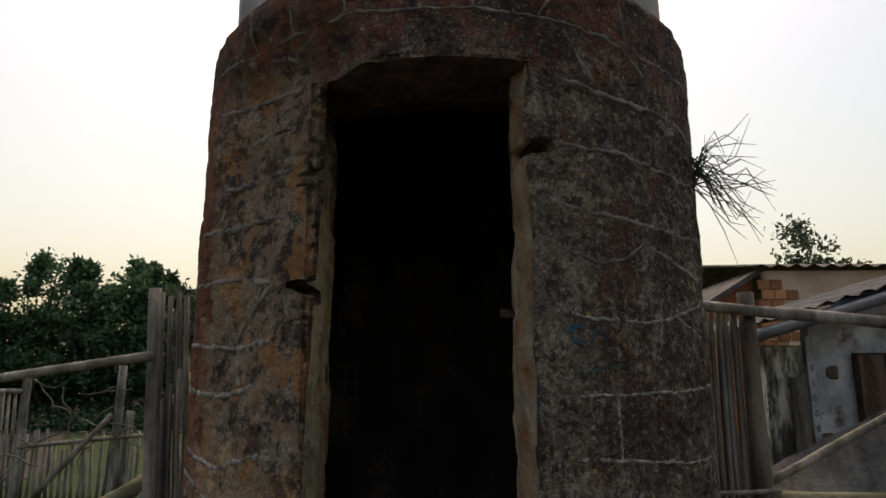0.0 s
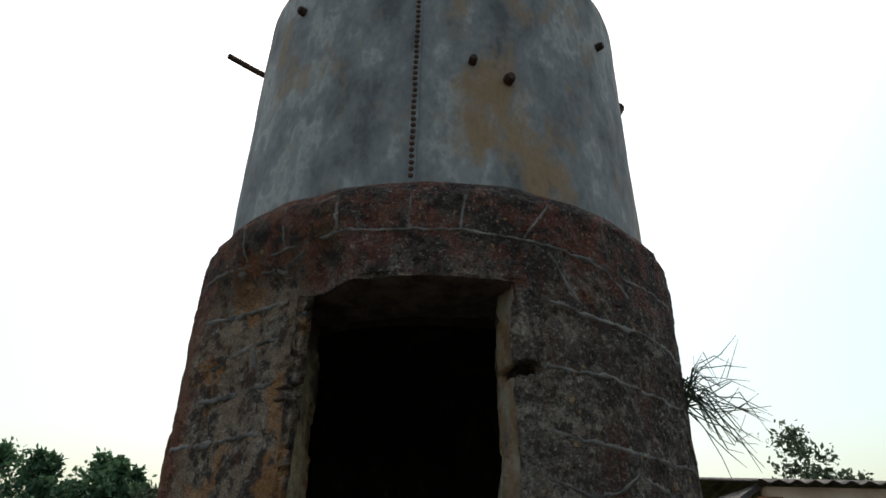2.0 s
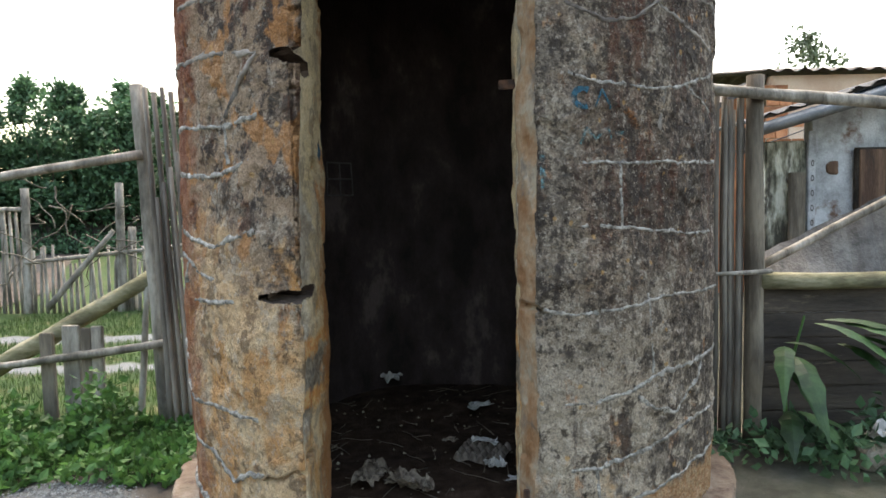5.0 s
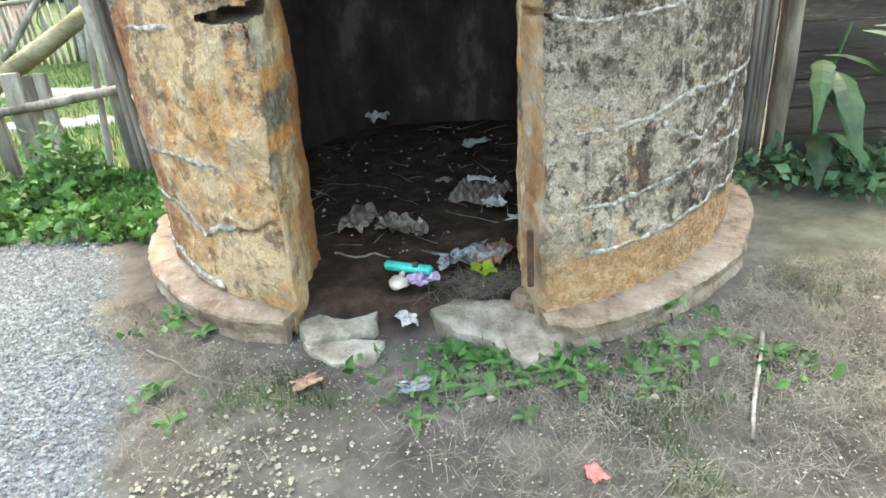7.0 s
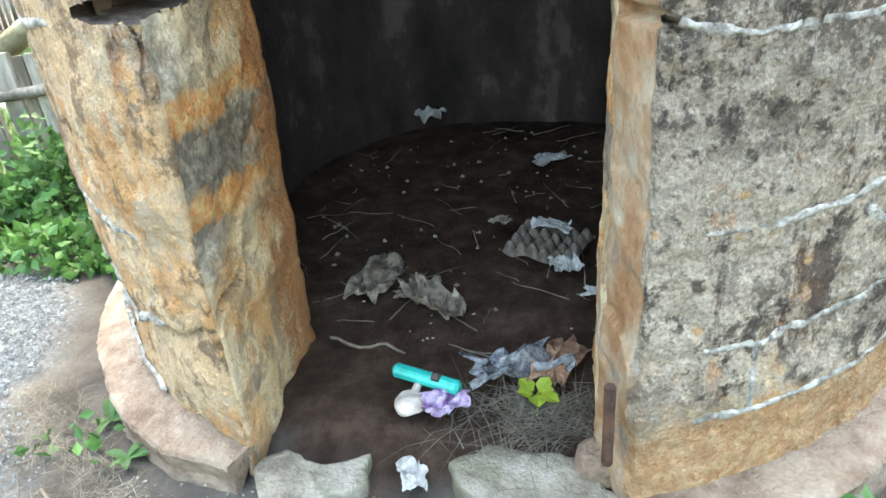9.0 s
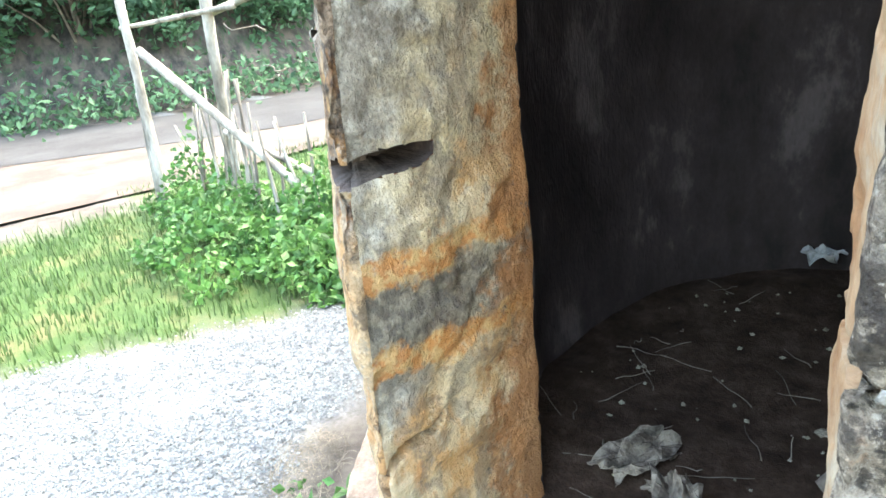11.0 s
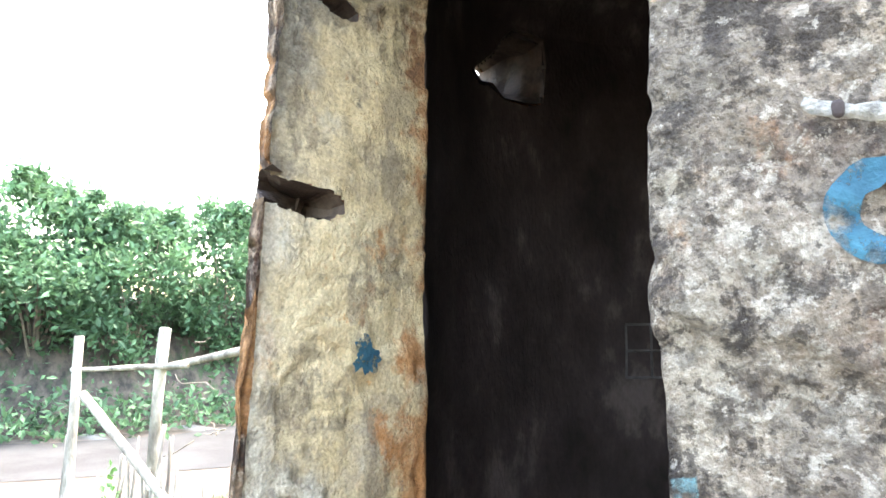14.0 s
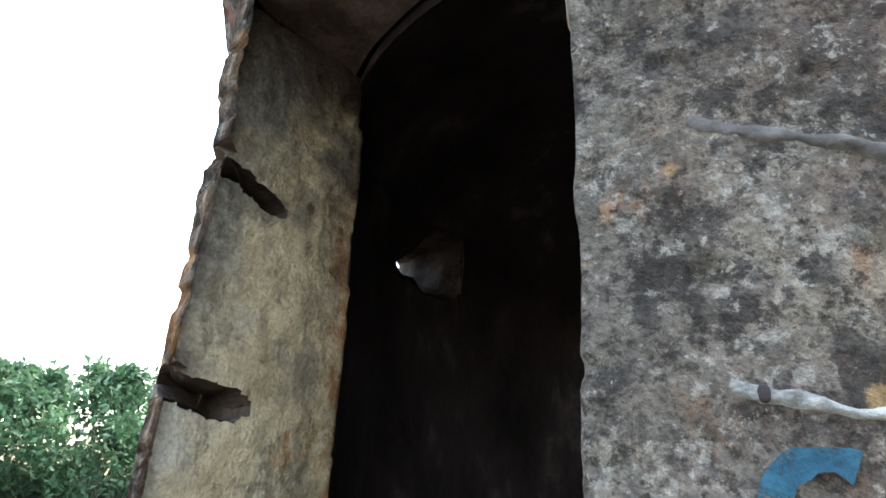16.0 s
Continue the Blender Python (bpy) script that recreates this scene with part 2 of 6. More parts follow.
        # bared ochre undercoat along the foot of the east wall
        foot = math_node("ADD", xyz.outputs[2], math_node("MULTIPLY", math_node("SUBTRACT", mid, 0.5), 0.22))
        foot = math_node("MULTIPLY", step(foot, 0.33, 0.27, 0.85), step(xyz.outputs[0], 0.2, 0.3))
        col = blend(col, blend((0.36, 0.205, 0.10), (0.47, 0.33, 0.19), step(pit, 0.42, 0.6)), foot)
        # pitted skin: dark pinholes and chips all over, pale crumbs between
        chip = noise_tex(58.0, 6, 0.7, offset=63.0)
        skin = math_node("MULTIPLY", math_node("SUBTRACT", 1.0, math_node("MULTIPLY", och, 0.85)), math_node("SUBTRACT", 1.0, math_node("MULTIPLY", math_node("MAXIMUM", math_node("MULTIPLY", pillar, 1.35), low), 0.62)))
        col = blend(col, (0.045, 0.038, 0.033), math_node("MULTIPLY", step(chip, 0.535, 0.60, 0.75), skin))
        col = blend(col, (0.12, 0.105, 0.09), math_node("MULTIPLY", step(pit, 0.52, 0.60, 0.55), skin))
        col = blend(col, (0.50, 0.47, 0.41), math_node("MULTIPLY", step(chip, 0.415, 0.37, 0.5), skin))
        # dry ochre dabs
        dab = n.new("ShaderNodeTexVoronoi")
        dab.inputs["Scale"].default_value = 9.0
        l.new(co.outputs["Object"], dab.inputs["Vector"])
        col = blend(col, (0.42, 0.27, 0.12), step(math_node("ADD", dab.outputs["Distance"], math_node("MULTIPLY", lichen, 0.35)), 0.30, 0.24, 0.8))
    g = n.new("ShaderNodeMapRange")
    g.inputs["From Min"].default_value, g.inputs["From Max"].default_value = 0.30, 0.70
    g.inputs["To Min"].default_value, g.inputs["To Max"].default_value = (0.72, 1.3) if reveal else (0.6, 1.42)
    l.new(grain, g.inputs[0])
    col = blend(col, g.outputs[0], math_node("SUBTRACT", 1.0, math_node("MULTIPLY", och, 0.6)), "MULTIPLY")
    col = blend(col, (1.0, 0.94, 0.86) if reveal else (1.0, 0.92, 0.85), 1.0, "MULTIPLY")
    l.new(col, b.inputs["Base Color"])
    bp = n.new("ShaderNodeBump")
    bp.inputs["Strength"].default_value, bp.inputs["Distance"].default_value = 1.0, (0.016 if reveal else 0.032)
    l.new(math_node("ADD", math_node("ADD", math_node("MULTIPLY", fleck, 0.35), math_node("MULTIPLY", grain, 0.45)), math_node("ADD", pit, math_node("MULTIPLY", lichen, 0.0 if reveal else 0.5))), bp.inputs["Height"])
    l.new(bp.outputs[0], b.inputs["Normal"])
    return m


M_PLASTER = tower_plaster("weathered_plaster")
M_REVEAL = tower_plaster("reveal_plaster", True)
M_JAMB = mat("bared_orange_clay", ((0.38, (0.20, 0.10, 0.045)), (0.5, (0.26, 0.165, 0.095)), (0.62, (0.29, 0.24, 0.175))), 8, 9, stretch=(1, 1, 0.8), bump=0.5, fine=90, spots=(0.13, 0.11, 0.095), spot_scale=7, spot_at=0.60)
# soot black; also stands for shade in the nail hole and tube opening
M_SOOT_AND_SHADE = mat("sooted_masonry_and_hole_shade", ((0.36, (0.016, 0.011, 0.010)), (0.50, (0.034, 0.024, 0.022)), (0.57, (0.046, 0.033, 0.031)), (0.65, (0.10, 0.078, 0.072))), 3.4, 9, stretch=(1, 1, 0.55), bump=0.5)
# smoked brick, whose dark also stands for shade in the slots
M_NICHE = mat("smoked_brick_and_slot_shade", ((0.4, (0.045, 0.03, 0.024)), (0.6, (0.12, 0.085, 0.065))), 8.0, bump=0.6)
M_JOINT = mat("pale_lime_mortar", ((0.38, (0.12, 0.108, 0.094)), (0.5, (0.24, 0.22, 0.19)), (0.62, (0.37, 0.345, 0.305))), 26.0, bump=0.9, spots=(0.085, 0.075, 0.066), spot_scale=24, spot_at=0.56)
M_JOINT_OLD = mat("darkened_lime_mortar", ((0.38, (0.07, 0.058, 0.05)), (0.6, (0.22, 0.19, 0.16))), 8.0, bump=0.6)
M_STEEL = mat("weathered_sheet_steel", ((0.36, (0.11, 0.107, 0.10)), (0.45, (0.19, 0.185, 0.175)), (0.53, (0.24, 0.235, 0.222)), (0.575, (0.36, 0.345, 0.31)), (0.62, (0.26, 0.25, 0.23))), 3.0, 10, rough=0.78, metal=0.05, bump=0.25,
              spots=(0.27, 0.175, 0.095), spot_scale=2.2, spot_at=0.57, fine=35, stretch=(1, 1, 0.6))
M_RUST = mat("dark_rusted_iron", ((0.4, (0.035, 0.022, 0.018)), (0.6, (0.10, 0.05, 0.03))), 20, rough=0.8, metal=0.3, bump=0.5)
M_PLINTH = mat("plinth_mortar", ((0.36, (0.10, 0.066, 0.044)), (0.5, (0.185, 0.133, 0.095)), (0.64, (0.26, 0.215, 0.168))), 7, 9, bump=0.9, spots=(0.20, 0.155, 0.11), spot_scale=5, spot_at=0.58, fine=90)
M_STONE = mat("lichened_slab_stone", ((0.36, (0.10, 0.082, 0.06)), (0.48, (0.18, 0.155, 0.118)), (0.62, (0.27, 0.245, 0.20))), 7, 9, bump=0.8, spots=(0.12, 0.115, 0.075), spot_scale=6, spot_at=0.57, fine=100)
M_GRAVEL = mat("pale_gravel", ((0.35, (0.075, 0.082, 0.085)), (0.65, (0.185, 0.20, 0.208))), 30, per="island", bump=0.3)
M_PEBBLE = mat("yellowish_pebbles", ((0.35, (0.13, 0.117, 0.08)), (0.65, (0.28, 0.255, 0.19))), 30, per="island", bump=0.3)
M_GRASS = mat("grass_blades", ((0.35, (0.027, 0.062, 0.016)), (0.65, (0.072, 0.112, 0.035))), 3, per="island", bump=0, translucent=0.35, rough=0.6)
M_WEED = mat("weed_leaves", ((0.35, (0.03, 0.085, 0.022)), (0.65, (0.09, 0.19, 0.05))), 3, per="island", bump=0, translucent=0.3, rough=0.55)
# weed leaf colour darkened for the shade by the board fence
M_SHADELEAF = mat("shaded_broad_leaves", ((0.35, (0.016, 0.042, 0.014)), (0.65, (0.05, 0.105, 0.034))), 9, bump=0.2, translucent=0.2, rough=0.5, per="object")
M_LIME = mat("young_lime_green_leaves", ((0.35, (0.17, 0.25, 0.025)), (0.65, (0.32, 0.37, 0.045))), 6, per="island", bump=0, translucent=0.3, rough=0.5)
M_HEDGE = mat("hedge_leaves", ((0.35, (0.030, 0.070, 0.036)), (0.65, (0.095, 0.18, 0.085))), 0.8, per="island", bump=0, translucent=0.3, rough=0.6)
M_GUM = mat("gum_leaves", ((0.35, (0.05, 0.07, 0.04)), (0.65, (0.11, 0.14, 0.08))), 0.6, per="island", bump=0, translucent=0.25, rough=0.6)
M_BARK = mat("grey_bark", ((0.4, (0.08, 0.065, 0.05)), (0.6, (0.20, 0.17, 0.13))), 8, stretch=(1, 1, 0.2), bump=0.6)
M_STRAW = mat("dry_straw", ((0.35, (0.065, 0.055, 0.042)), (0.65, (0.17, 0.15, 0.115))), 6, per="island", bump=0)
M_POLE = mat("weathered_grey_pole", ((0.36, (0.085, 0.075, 0.062)), (0.5, (0.20, 0.18, 0.15)), (0.64, (0.36, 0.33, 0.285))), 6, stretch=(1, 1, 0.3), bump=0.6, spots=(0.07, 0.055, 0.045), spot_scale=8, spot_at=0.63)
M_MOSSLOG = mat("mossy_log", ((0.36, (0.07, 0.062, 0.036)), (0.5, (0.15, 0.14, 0.08)), (0.64, (0.26, 0.24, 0.16))), 6, stretch=(0.4, 1, 1), bump=0.6, spots=(0.05, 0.045, 0.03), spot_scale=8, spot_at=0.62)
M_CANE = mat("dry_bamboo_cane", ((0.36, (0.075, 0.065, 0.055)), (0.64, (0.22, 0.195, 0.165))), 5, stretch=(1, 1, 0.2), per="object", bump=0.3)
M_SHEET = mat("grey_fibre_sheet", ((0.36, (0.07, 0.065, 0.062)), (0.64, (0.17, 0.16, 0.15))), 5, bump=0.6, spots=(0.05, 0.05, 0.045), spot_scale=6, spot_at=0.6)
M_BOARD = mat("dark_old_boards", ((0.36, (0.022, 0.018, 0.015)), (0.64, (0.065, 0.052, 0.042))), 4, stretch=(0.3, 1, 1.5), bump=0.6, spots=(0.2, 0.16, 0.12), spot_scale=7, spot_at=0.66)
M_WHITEWASH = mat("peeling_whitewash", ((0.36, (0.22, 0.22, 0.22)), (0.5, (0.38, 0.385, 0.39)), (0.62, (0.52, 0.53, 0.54))), 3.5, 9, bump=0.5, spots=(0.14, 0.085, 0.06), spot_scale=3.6, spot_at=0.60)
M_COLUMN = mat("flaking_painted_post", ((0.40, (0.055, 0.055, 0.042)), (0.49, (0.24, 0.235, 0.18)), (0.58, (0.52, 0.51, 0.43))), 5.5, 9, stretch=(1.5, 1.5, 0.45), bump=0.6, spots=(0.05, 0.042, 0.035), spot_scale=9, spot_at=0.56)
M_DOOR = mat("brown_door_planks", ((0.4, (0.075, 0.042, 0.028)), (0.6, (0.165, 0.10, 0.066))), 5, stretch=(1.5, 1, 0.3), bump=0.5, spots=(0.05, 0.035, 0.028), spot_scale=8, spot_at=0.6)
M_ROOFDARK = mat("dark_roof_sheet", ((0.4, (0.045, 0.045, 0.05)), (0.6, (0.10, 0.10, 0.105))), 4, bump=0.3)
M_FASCIA = mat("grey_fascia_board", ((0.4, (0.11, 0.12, 0.13)), (0.6, (0.2, 0.21, 0.22))), 5, bump=0.3)
M_TANK = mat("blue_plastic_tank", ((0.4, (0.03, 0.09, 0.20)), (0.6, (0.05, 0.14, 0.28))), 3, rough=0.45, bump=0)
M_PINK = mat("salmon_rendered_wall", ((0.4, (0.50, 0.34, 0.24)), (0.6, (0.62, 0.46, 0.34))), 1.5, bump=0.3)
M_BRICK = mat("red_hollow_brick", ((0.4, (0.34, 0.13, 0.06)), (0.6, (0.48, 0.21, 0.10))), 5, per="object", bump=0.4)
M_MORTAR = mat("grey_mortar", ((0.4, (0.24, 0.21, 0.18)), (0.6, (0.36, 0.32, 0.28))), 8, bump=0.4)
M_TILE = mat("dark_fibre_cement_roof", ((0.4, (0.07, 0.06, 0.055)), (0.6, (0.15, 0.13, 0.12))), 4, bump=0.3)
M_ROAD = mat("worn_asphalt", ((0.4, (0.036, 0.036, 0.036)), (0.6, (0.052, 0.052, 0.052))), 0.8, bump=0.4, fine=80, spec=0.05)
M_VERGE = mat("pale_sandy_verge", ((0.4, (0.062, 0.050, 0.043)), (0.6, (0.10, 0.084, 0.072))), 1.2, bump=0.5, fine=50, spec=0.05)
M_CYAN = mat("turquoise_plastic", ((0.4, (0.012, 0.27, 0.225)), (0.6, (0.02, 0.35, 0.30))), 10, rough=0.35, bump=0.05, spec=0.5)
M_PAPER = mat("soiled_white_paper", ((0.4, (0.25, 0.24, 0.225)), (0.6, (0.45, 0.44, 0.42))), 14, bump=0.2)
M_CREAM = mat("soiled_cream_plastic", ((0.4, (0.30, 0.245, 0.205)), (0.6, (0.46, 0.40, 0.35))), 14, rough=0.5, bump=0.2)
M_PURPLE = mat("purple_wrapper", ((0.4, (0.13, 0.055, 0.17)), (0.6, (0.34, 0.28, 0.37))), 30, rough=0.35, bump=0.3)
M_RAG = mat("muddy_rag", ((0.4, (0.06, 0.045, 0.033)), (0.6, (0.24, 0.20, 0.155))), 18, bump=0.6)
M_CARTON = mat("grey_pulp_carton", ((0.4, (0.075, 0.058, 0.046)), (0.6, (0.17, 0.14, 0.115))), 20, bump=0.4)
M_LEAFDRY = mat("dry_brown_leaf", ((0.4, (0.15, 0.08, 0.05)), (0.6, (0.28, 0.17, 0.11))), 20, bump=0.4)
M_REDBIT = mat("red_plastic_scrap", ((0.4, (0.48, 0.08, 0.07)), (0.6, (0.58, 0.14, 0.12))), 20, bump=0.1)
M_BLUE = mat("blue_spray_paint", ((0.4, (0.014, 0.055, 0.082)), (0.6, (0.024, 0.085, 0.112))), 25, bump=0.5)
M_SKYBLUE = mat("light_blue_spray_paint", ((0.4, (0.065, 0.125, 0.135)), (0.6, (0.10, 0.17, 0.175))), 25, bump=0.5)
M_CHALK = mat("faint_scratched_plaster", ((0.4, (0.07, 0.065, 0.065)), (0.6, (0.11, 0.10, 0.10))), 20, bump=0.3)
M_CLEAR = mat("clouded_clear_plastic", ((0.4, (0.045, 0.045, 0.048)), (0.6, (0.16, 0.165, 0.175))), 30, rough=0.25, bump=0.5, spec=0.6)
for m_ in (M_BLUE, M_SKYBLUE):
    t_ = m_.node_tree
    see = t_.nodes.new("ShaderNodeBsdfTransparent")
    mix_ = t_.nodes.new("ShaderNodeMixShader")
    co_ = t_.nodes.new("ShaderNodeTexCoord")
    no_ = t_.nodes.new("ShaderNodeTexNoise")
    no_.inputs["Scale"].default_value, no_.inputs["Detail"].default_value, no_.inputs["Roughness"].default_value = 38.0, 6.0, 0.7
    ma_ = t_.nodes.new("ShaderNodeMapRange")
    ma_.inputs["From Min"].default_value, ma_.inputs["From Max"].default_value = (0.34, 0.50) if m_ is M_BLUE else (0.42, 0.60)
    t_.links.new(co_.outputs["Object"], no_.inputs["Vector"])
    t_.links.new(no_.outputs["Fac"], ma_.inputs[0])
    t_.links.new(ma_.outputs[0], mix_.inputs[0])
    t_.links.new(see.outputs[0], mix_.inputs[1])
    t_.links.new(t_.nodes["Principled BSDF"].outputs[0], mix_.inputs[2])
    t_.links.new(mix_.outputs[0], t_.nodes["Material Output"].inputs["Surface"])
# brown and green, darkened for the shade under the hedgerow
M_BACKING = mat("hedge_shade_backing", ((0.4, (0.022, 0.020, 0.017)), (0.6, (0.085, 0.068, 0.054))), 3.0, 9, stretch=(1.5, 1.5, 0.35), bump=0.9, spots=(0.03, 0.055, 0.022), spot_scale=4.0, spot_at=0.57)


def ground_material():
    """Trodden earth with grass and pale grit, each where the yard has it."""
    m = bpy.data.materials.new("yard_ground")
    m.use_nodes = True
    n, l = m.node_tree.nodes, m.node_tree.links
    b = n["Principled BSDF"]
    b.inputs["Roughness"].default_value, b.inputs["Specular IOR Level"].default_value = 0.95, 0.15
    co = n.new("ShaderNodeTexCoord")

    def tex(scale, stops):
        t = n.new("ShaderNodeTexNoise")
        t.inputs["Scale"].default_value, t.inputs["Detail"].default_value, t.inputs["Roughness"].default_value = scale, 9, 0.7
        l.new(co.outputs["Object"], t.inputs["Vector"])
        r = n.new("ShaderNodeValToRGB")
        while len(r.color_ramp.elements) < len(stops):
            r.color_ramp.elements.new(0.5)
        for e, (p, c) in zip(r.color_ramp.elements, stops):
            e.position, e.color = p, (*c, 1)
        l.new(t.outputs["Fac"], r.inputs[0])
        return t.outputs["Fac"], r.outputs[0]

    _, dirt = tex(3.0, ((0.34, (0.036, 0.031, 0.026)), (0.5, (0.068, 0.060, 0.051)), (0.66, (0.115, 0.105, 0.090))))
    f, grit = tex(55.0, ((0.36, (0.075, 0.08, 0.082)), (0.6, (0.17, 0.18, 0.185))))
    _, lawn = tex(2.5, ((0.36, (0.018, 0.036, 0.011)), (0.5, (0.035, 0.064, 0.019)), (0.66, (0.085, 0.08, 0.038))))
    col = dirt
    _, floor_earth = tex(9.0, ((0.36, (0.020, 0.011, 0.007)), (0.5, (0.038, 0.023, 0.015)), (0.66, (0.072, 0.046, 0.032))))
    for name, other in (("grit", grit), ("lawn", lawn), ("earth", floor_earth)):
        at = n.new("ShaderNodeAttribute")
        at.attribute_name = name
        mx = n.new("ShaderNodeMixRGB")
        l.new(at.outputs["Fac"], mx.inputs[0])
        l.new(col, mx.inputs[1])
        l.new(other, mx.inputs[2])
        col = mx.outputs[0]
    l.new(col, b.inputs["Base Color"])
    bp = n.new("ShaderNodeBump")
    bp.inputs["Strength"].default_value, bp.inputs["Distance"].default_value = 0.7, 0.015
    l.new(f, bp.inputs["Height"])
    l.new(bp.outputs[0], b.inputs["Normal"])
    return m


M_GROUND = ground_material()
rng = random.Random(7)


# ---- builders ----
def mesh_object(name, verts, faces, material, parent=None, label="", smooth=False):
    me = bpy.data.meshes.new(name)
    me.from_pydata([tuple(v) for v in verts], [], [tuple(f) for f in faces])
    for x in (material if isinstance(material, (list, tuple)) else [material]):
        me.materials.append(x)
    if smooth:
        me.shade_smooth()
    ob = new(name, me)
    if parent:
        ob.parent = parent
    if label:
        ob["label"] = label
    return ob


def part(name, bm, material, parent=None, label="", smooth=False):
    me = bpy.data.meshes.new(name)
    bm.to_mesh(me)
    bm.free()
    me.materials.append(material)
    if smooth:
        me.shade_smooth()
    ob = new(name, me)
    if parent:
        ob.parent = parent
    if label:
        ob["label"] = label
    return ob


def thing(name, label, category, group="", kind="", at=(0, 0, 0)):
    ob = new(name)
    ob.empty_display_size = 0.05
    ob.location = at
    return tagged(ob, label, category, group, kind)


def nz(p, s=1.0, o=0.0):
    return noise.noise(Vector((p[0] * s + o, p[1] * s - o, p[2] * s + 0.37 * o)))


def tube(points, radii, sides=8, rough=0.0, seed=0.0, cap=True):
    """Vertices and faces of a tapered, slightly uneven round bar through points."""
    pts = [Vector(p) for p in points]
    if not isinstance(radii, (list, tuple)):
        radii = [radii] * len(pts)
    verts, faces = [], []
    for i, p in enumerate(pts):
        d = (pts[min(i + 1, len(pts) - 1)] - pts[max(i - 1, 0)]).normalized()
        side = d.cross(Vector((0.31, 0.17, 0.93)) if abs(d.z) < 0.9 else Vector((0.9, 0.3, 0.1))).normalized()
        up = side.cross(d)
        for k in range(sides):
            a = 2 * pi * k / sides
            q = side * cos(a) + up * sin(a)
            r = radii[i] * (1 + rough * nz(p + q, 4.0, seed))
            verts.append(p + q * r)
    for i in range(len(pts) - 1):
        for k in range(sides):
            a, b = i * sides + k, i * sides + (k + 1) % sides
            faces.append((a, b, b + sides, a + sides))
    if cap:
        faces.append(tuple(range(sides))[::-1])
        faces.append(tuple(len(verts) - sides + k for k in range(sides)))
    return verts, faces


def bar(name, a, b, r0, r1, material, parent=None, label="", sag=0.0, sides=9, wob=0.012, steps=9):
    """A pole from a to b with a natural wobble, as one mesh."""
    a, b = Vector(a), Vector(b)
    s = rng.uniform(0, 50)
    pts, rr = [], []
    for i in range(steps):
        t = i / (steps - 1)
        p = a.lerp(b, t)
        off = Vector((nz((t * 2, s, 0), 1), nz((s, t * 2, 5), 1), 0.6 * nz((3, s, t * 2), 1))) * wob
        p = p + off * min(1, 4 * t, 4 * (1 - t)) + Vector((0, 0, -sag * 4 * t * (1 - t)))
        pts.append(p)
        rr.append(r0 + (r1 - r0) * t)
    v, f = tube(pts, rr, sides, 0.25, s)
    return mesh_object(name, v, f, material, parent, label, smooth=True)


def box(name, lo, hi, material, parent=None, label="", bevel=0.006, turn=0.0, wob=0.0):
    bm = bmesh.new()
    bmesh.ops.create_cube(bm, size=1)
    c = [(lo[i] + hi[i]) / 2 for i in range(3)]
    s = [hi[i] - lo[i] for i in range(3)]
    for v in bm.verts:
        v.co = Vector((v.co.x * s[0], v.co.y * s[1], v.co.z * s[2]))
    if bevel:
        bmesh.ops.bevel(bm, geom=list(bm.edges), offset=min(bevel, min(s) * 0.3), segments=2, affect="EDGES")
    rot = Matrix.Rotation(radians(turn), 3, "Z")
    for v in bm.verts:
        p = v.co + Vector(c)
        v.co = rot @ v.co + Vector(c) + Vector((nz(p, 3), nz(p, 3, 9), 0.3 * nz(p, 3, 17))) * wob
    return part(name, bm, material, parent, label)


def leaf_mesh(n, place, size, seed, aspect=2.0, droop=0.0):
    """n small folded leaves as one set of vertices and faces; place(k, rand) gives each one's spot."""
    r = np.random.RandomState(seed)
    verts, faces = [], []
    for k in range(n):
        p = place(k, r)
        if p is None:
            continue
        d = Vector(r.normal(size=3))
        d.z -= droop
        d.normalize()
        s = d.cross(Vector(r.normal(size=3))).normalized()
        u = d.cross(s)
        le = size * r.uniform(0.6, 1.4)
        w = le / aspect
        p = Vector(p)
        i = len(verts)
        verts += [p, p + d * le * 0.45 + s * w * 0.5 + u * w * 0.12, p + d * le, p + d * le * 0.45 - s * w * 0.5 + u * w * 0.12]
        faces += [(i, i + 1, i + 2), (i, i + 2, i + 3)]
    return verts, faces


def rock(name, at, size, material, parent=None, label="", seed=0, flat=1.0, turn=0.0, sub=3, rough=0.35):
    """An irregular worn stone with a broken outline."""
    bm = bmesh.new()
    bmesh.ops.create_icosphere(bm, subdivisions=sub, radius=1.0)
    rot = Matrix.Rotation(radians(turn), 3, "Z")
    s = min(size)
    for v in bm.verts:
        d = v.co.normalized()
        e = Vector([math.copysign(abs(c) ** 0.75, c) for c in d])
        p = Vector((e.x * size[0], e.y * size[1], e.z * size[2] * flat))
        flatp = Vector((p.x, p.y, 0))
        k = 1 + rough * nz(flatp, 4, seed)
        p = Vector((p.x * k, p.y * k, p.z))
        p += d * s * (0.22 * nz(p, 9, seed) + 0.10 * nz(p, 24, seed) + 0.05 * nz(p, 60, seed))
        v.co = rot @ p + Vector(at)
    return part(name, bm, material, parent, label)

# ---- ground ----
CX, CY = 0.029, 3.872            # the tower's axis
R_OUT = 1.41


def axis(dense_lo, dense_hi, d, far):
    a = list(np.arange(dense_lo, dense_hi + 1e-6, d))
    s, v = d, dense_hi
    while v < far:
        s *= 1.35
        v += s
        a.append(v)
    s, v = d, dense_lo
    while v > -far:
        s *= 1.35
        v -= s
        a.insert(0, v)
    return a


def smooth(v, lo, hi):
    t = max(0.0, min(1.0, (v - lo) / (hi - lo)))
    return t * t * (3 - 2 * t)


